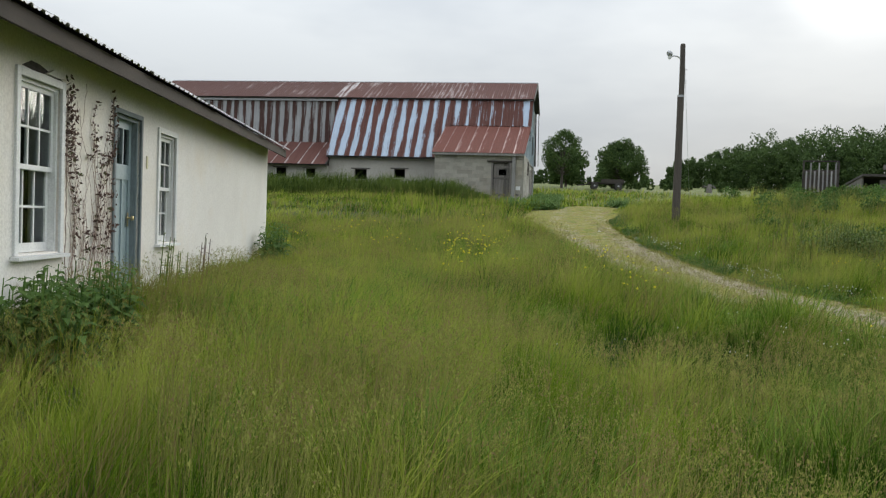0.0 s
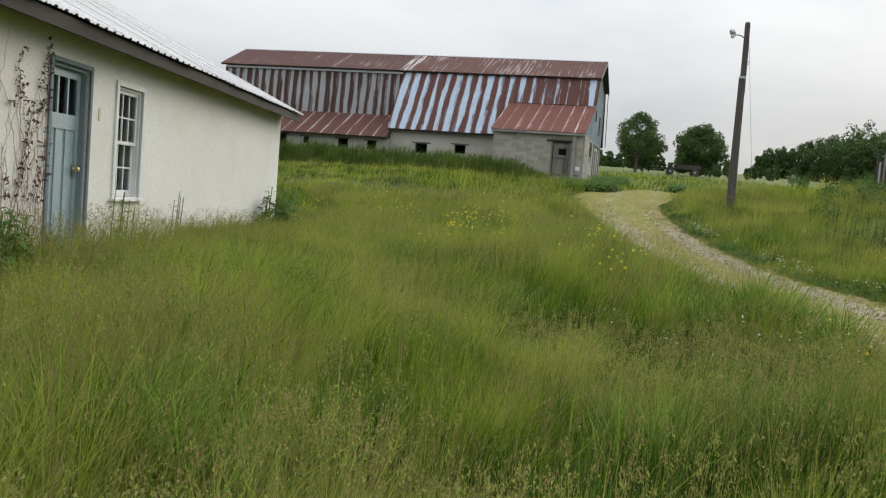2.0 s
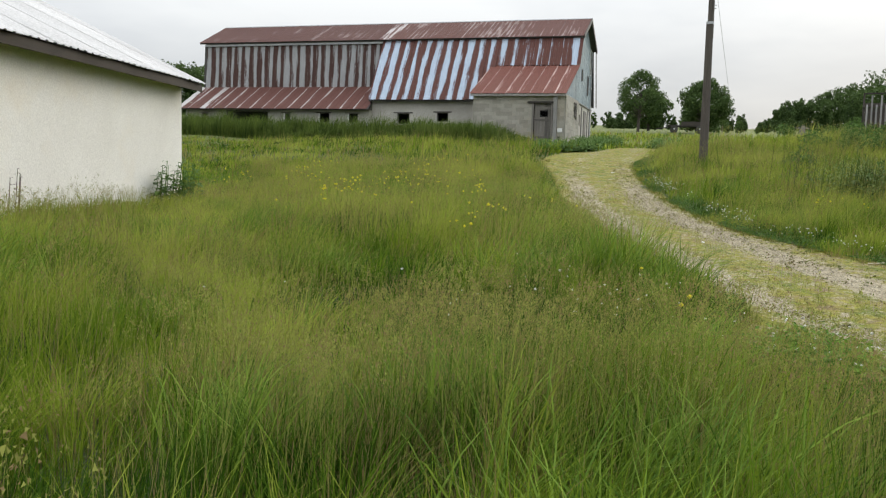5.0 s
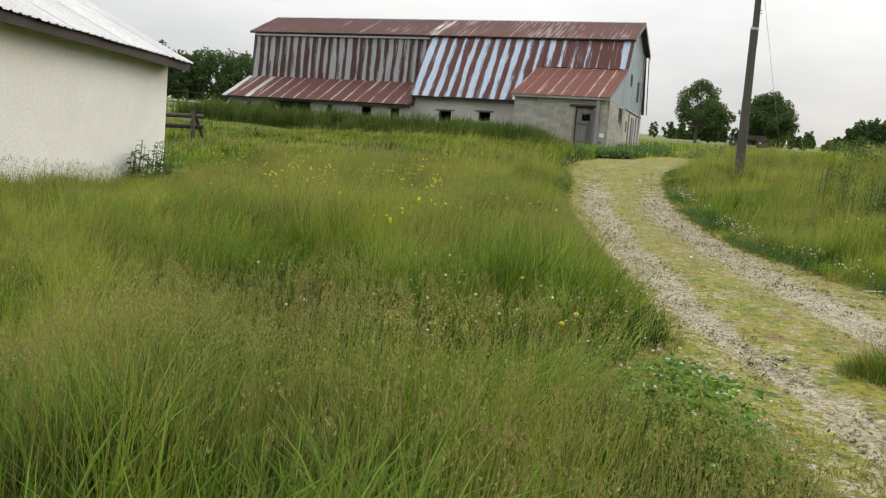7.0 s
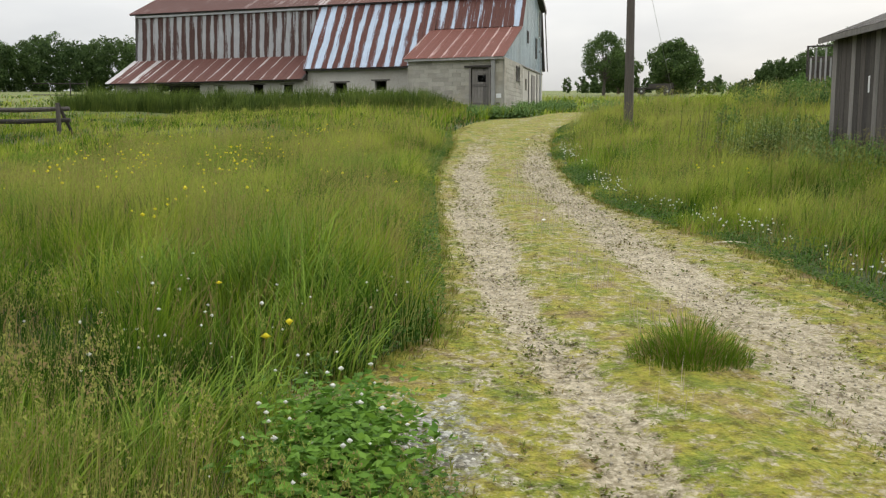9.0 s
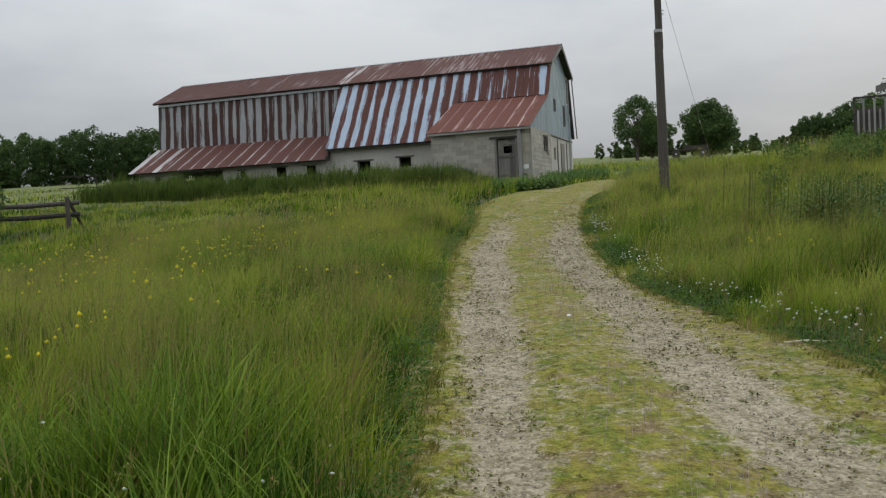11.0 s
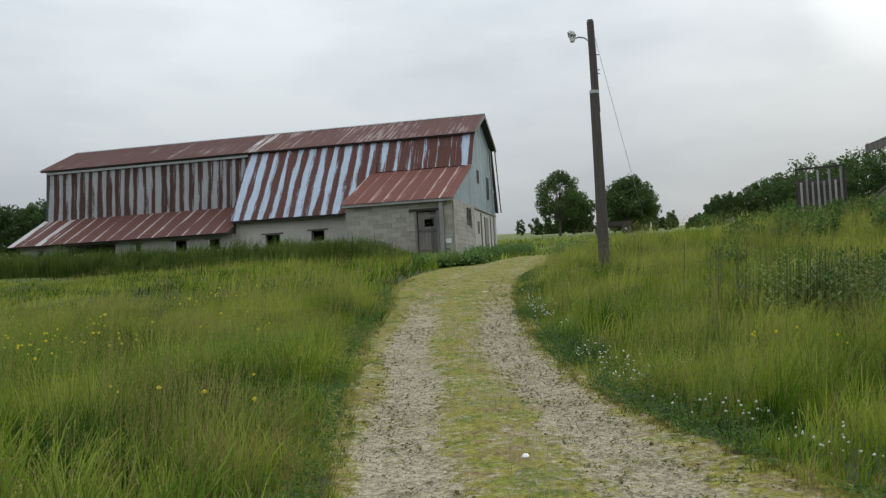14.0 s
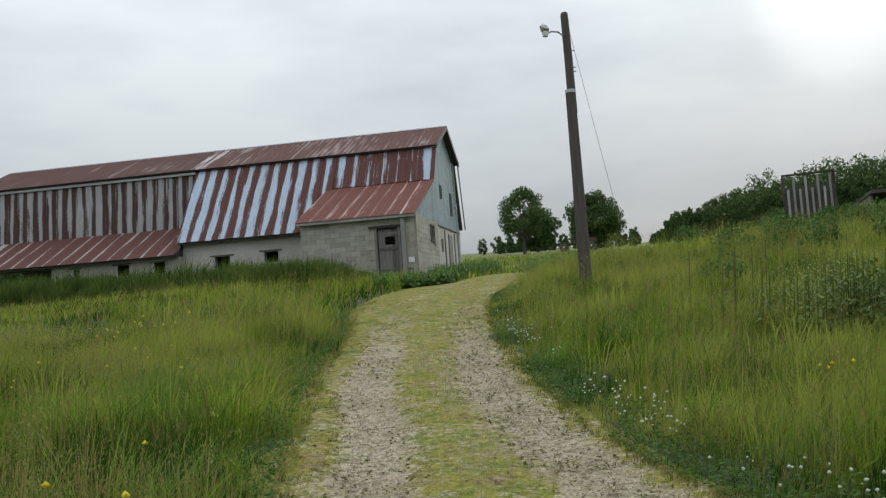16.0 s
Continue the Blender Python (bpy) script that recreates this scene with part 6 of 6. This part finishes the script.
tagged(part("grass_tuft", blade_mesh("grass_tuft", x, y, bare_land(x, y) - 0.01, (0.10 + 0.30 * r94.random(n)) * (1.1 - 0.75 * d / 0.32), np.full(n, 0.006), 0.25 + 0.75 * r94.random(n), r94, True, (0, 0), a), M_GRASS), "thick green tuft of grass on the track's crown", "grass", kind="stuff")
x, y, d, u = on_way(6500, 96)
ok = (np.abs(u) < 0.97) & (wave(x, y, 20, 0.6) + 0.25 * (u > 0.1) > 0.42)
x, y = x[ok], y[ok]
c3 = np.stack([x, y, bare_land(x, y) + 0.0], -1)
tagged(part("track_rosettes", leaf_cloud("track_rosettes", c3, 0.018 + 0.03 * r94.random(len(x)) ** 2, len(x) * 9, 0.012, r94, 0.8), M_ROSETTE), "small flat weed rosettes on the gravel track", "weeds", kind="stuff")


def lush(x0, x1, y0, y1, count, seed):
    """Clumps of broad, brighter blades among the finer grass."""
    rng = np.random.default_rng(seed)
    cx, cy = rng.uniform(x0, x1, count), rng.uniform(y0, y1, count)
    ok = (wave(cx, cy, 22, 1.4) > 0.5) & ~blocked(cx, cy)
    per = 110
    x = np.repeat(cx[ok], per) + rng.normal(size=ok.sum() * per) * np.repeat(0.10 + 0.18 * rng.random(ok.sum()), per)
    y = np.repeat(cy[ok], per) + rng.normal(size=len(x)) * 0.2
    free = ~blocked(x, y)
    x, y = x[free], y[free]
    h = grass_height(x, y) * (0.7 + 0.55 * rng.random(len(x)))
    me = blade_mesh("lush_grass", x, y, bare_land(x, y) - 0.02, h, 0.010 * (0.7 + 0.6 * rng.random(len(x))), 0.35 + 0.6 * rng.random(len(x)), rng)
    return tagged(part("lush_grass", me, M_LUSH), "lush bright green clumps of broad-bladed grass", "grass", kind="stuff")


lush(-3.0, 6.4, 1.0, 10.0, 190, 97)
lush(-2.5, 6.8, 10.0, 22.0, 150, 98)
lush(9.6, 15.0, 8.0, 24.0, 90, 99)
for n, (x, y) in enumerate(((9.37, 29.0), (10.7, 28.8), (7.95, 14.8), (10.3, 29.1))):
    st = part("pale_stone", boxed(-0.055, 0.05, -0.028, 0.022, -0.01, 0.012, 0.008), M_PLATE, None, "", pose(x, y, land(x, y) + 0.01, 0, 0, 40 * n))
    tagged(st, "pale flat stone lying on the gravel track", "stone", "stones on the track")
stump = thing("tree_stump", pose(39.9, 86.8, land(39.9, 86.8)), "grey broken stump with dead sticks in the meadow", "stump")
part("bole", tube(bmesh.new(), [(0, 0, -0.1), (0.02, 0, 0.5), (0.1, 0, 0.95)], [0.35, 0.28, 0.15], 9), M_GREYWOOD, stump)
for a in (0.3, 2.1, 3.6, 5.2):
    part("dead_branch", tube(bmesh.new(), [(0.05, 0, 0.5), (0.5 * math.cos(a), 0.5 * math.sin(a), 0.75), (0.9 * math.cos(a), 0.9 * math.sin(a), 0.6 + 0.2 * math.sin(a))], [0.06, 0.045, 0.02], 6), M_GREYWOOD, stump)
burdock = thing("burdock_plant", pose(6.25, 13.0, land(6.25, 13.0)), "yellow-green burdock leaves beside the track", "plant")
for k in range(5):
    bm = bmesh.new()
    a = k * 1.3
    rows = []
    for q, w in ((0.0, 0.015), (0.35, 0.075), (0.7, 0.06), (1.0, 0.0)):
        base = Vector((math.cos(a) * 0.2 * q, math.sin(a) * 0.2 * q, 0.05 + 0.16 * q - 0.1 * q * q))
        sidev = Vector((-math.sin(a), math.cos(a), 0)) * w
        rows.append([bm.verts.new(base - sidev), bm.verts.new(base + Vector((0, 0, -0.015))), bm.verts.new(base + sidev)])
    for p_, q_ in zip(rows, rows[1:]):
        for k2 in (0, 1):
            bm.faces.new((p_[k2], p_[k2 + 1], q_[k2 + 1], q_[k2]))
    part("leaf", bm, M_LEAF, burdock)
stick = part("straw_stick", tube(bmesh.new(), [(-0.2, 0, 0.02), (0.0, 0.01, 0.03), (0.2, 0, 0.02)], [0.008, 0.012, 0.006], 6), M_STRAW, None, "", pose(9.83, 12.8, land(9.83, 12.8), 0, 0, -12))
tagged(stick, "pale bare stick lying at the track edge", "stick")

# ---- concrete blocks of the annex ----
def block_mesh(length, depth=0.03):
    return mesh_from("block", boxed(0.003, length - 0.003, 0.0, depth, 0.003, 0.197, 0.004))


full, half = block_mesh(0.405), block_mesh(0.2025)
full.materials.append(M_BLOCK)
half.materials.append(M_BLOCK)
rng = random.Random(9)


def lay_blocks(parent, start, end, z0, z1, m, holes):
    """Courses of block in stretcher bond along local x, proud of the mortar bed, skipping the openings."""
    row, z = 0, z0
    while z + 0.1 < z1:
        x = start
        first = row % 2
        while x < end - 0.1:
            length = 0.2025 if first or x + 0.405 > end + 0.01 else 0.405
            first = 0
            cx = x + length / 2
            if not any(a - length * 0.3 < cx < b + length * 0.3 and c - 0.12 < z + 0.1 < d + 0.1 for a, b, c, d in holes):
                part("block", full if length > 0.3 else half, None, parent, "", m @ pose(x, 0.004 * rng.random(), z))
            x += length
        row += 1
        z += 0.2


lay_blocks(barn, AW, -0.02, 2.5, AE - 0.1, Matrix.Identity(4), [(AD0 - 0.06, AD1 + 0.06, 2.3, AZ1 + 0.05)])
lay_blocks(barn, 0.0, D, 2.7, 5.1, sideways(0.0), [side[0]])
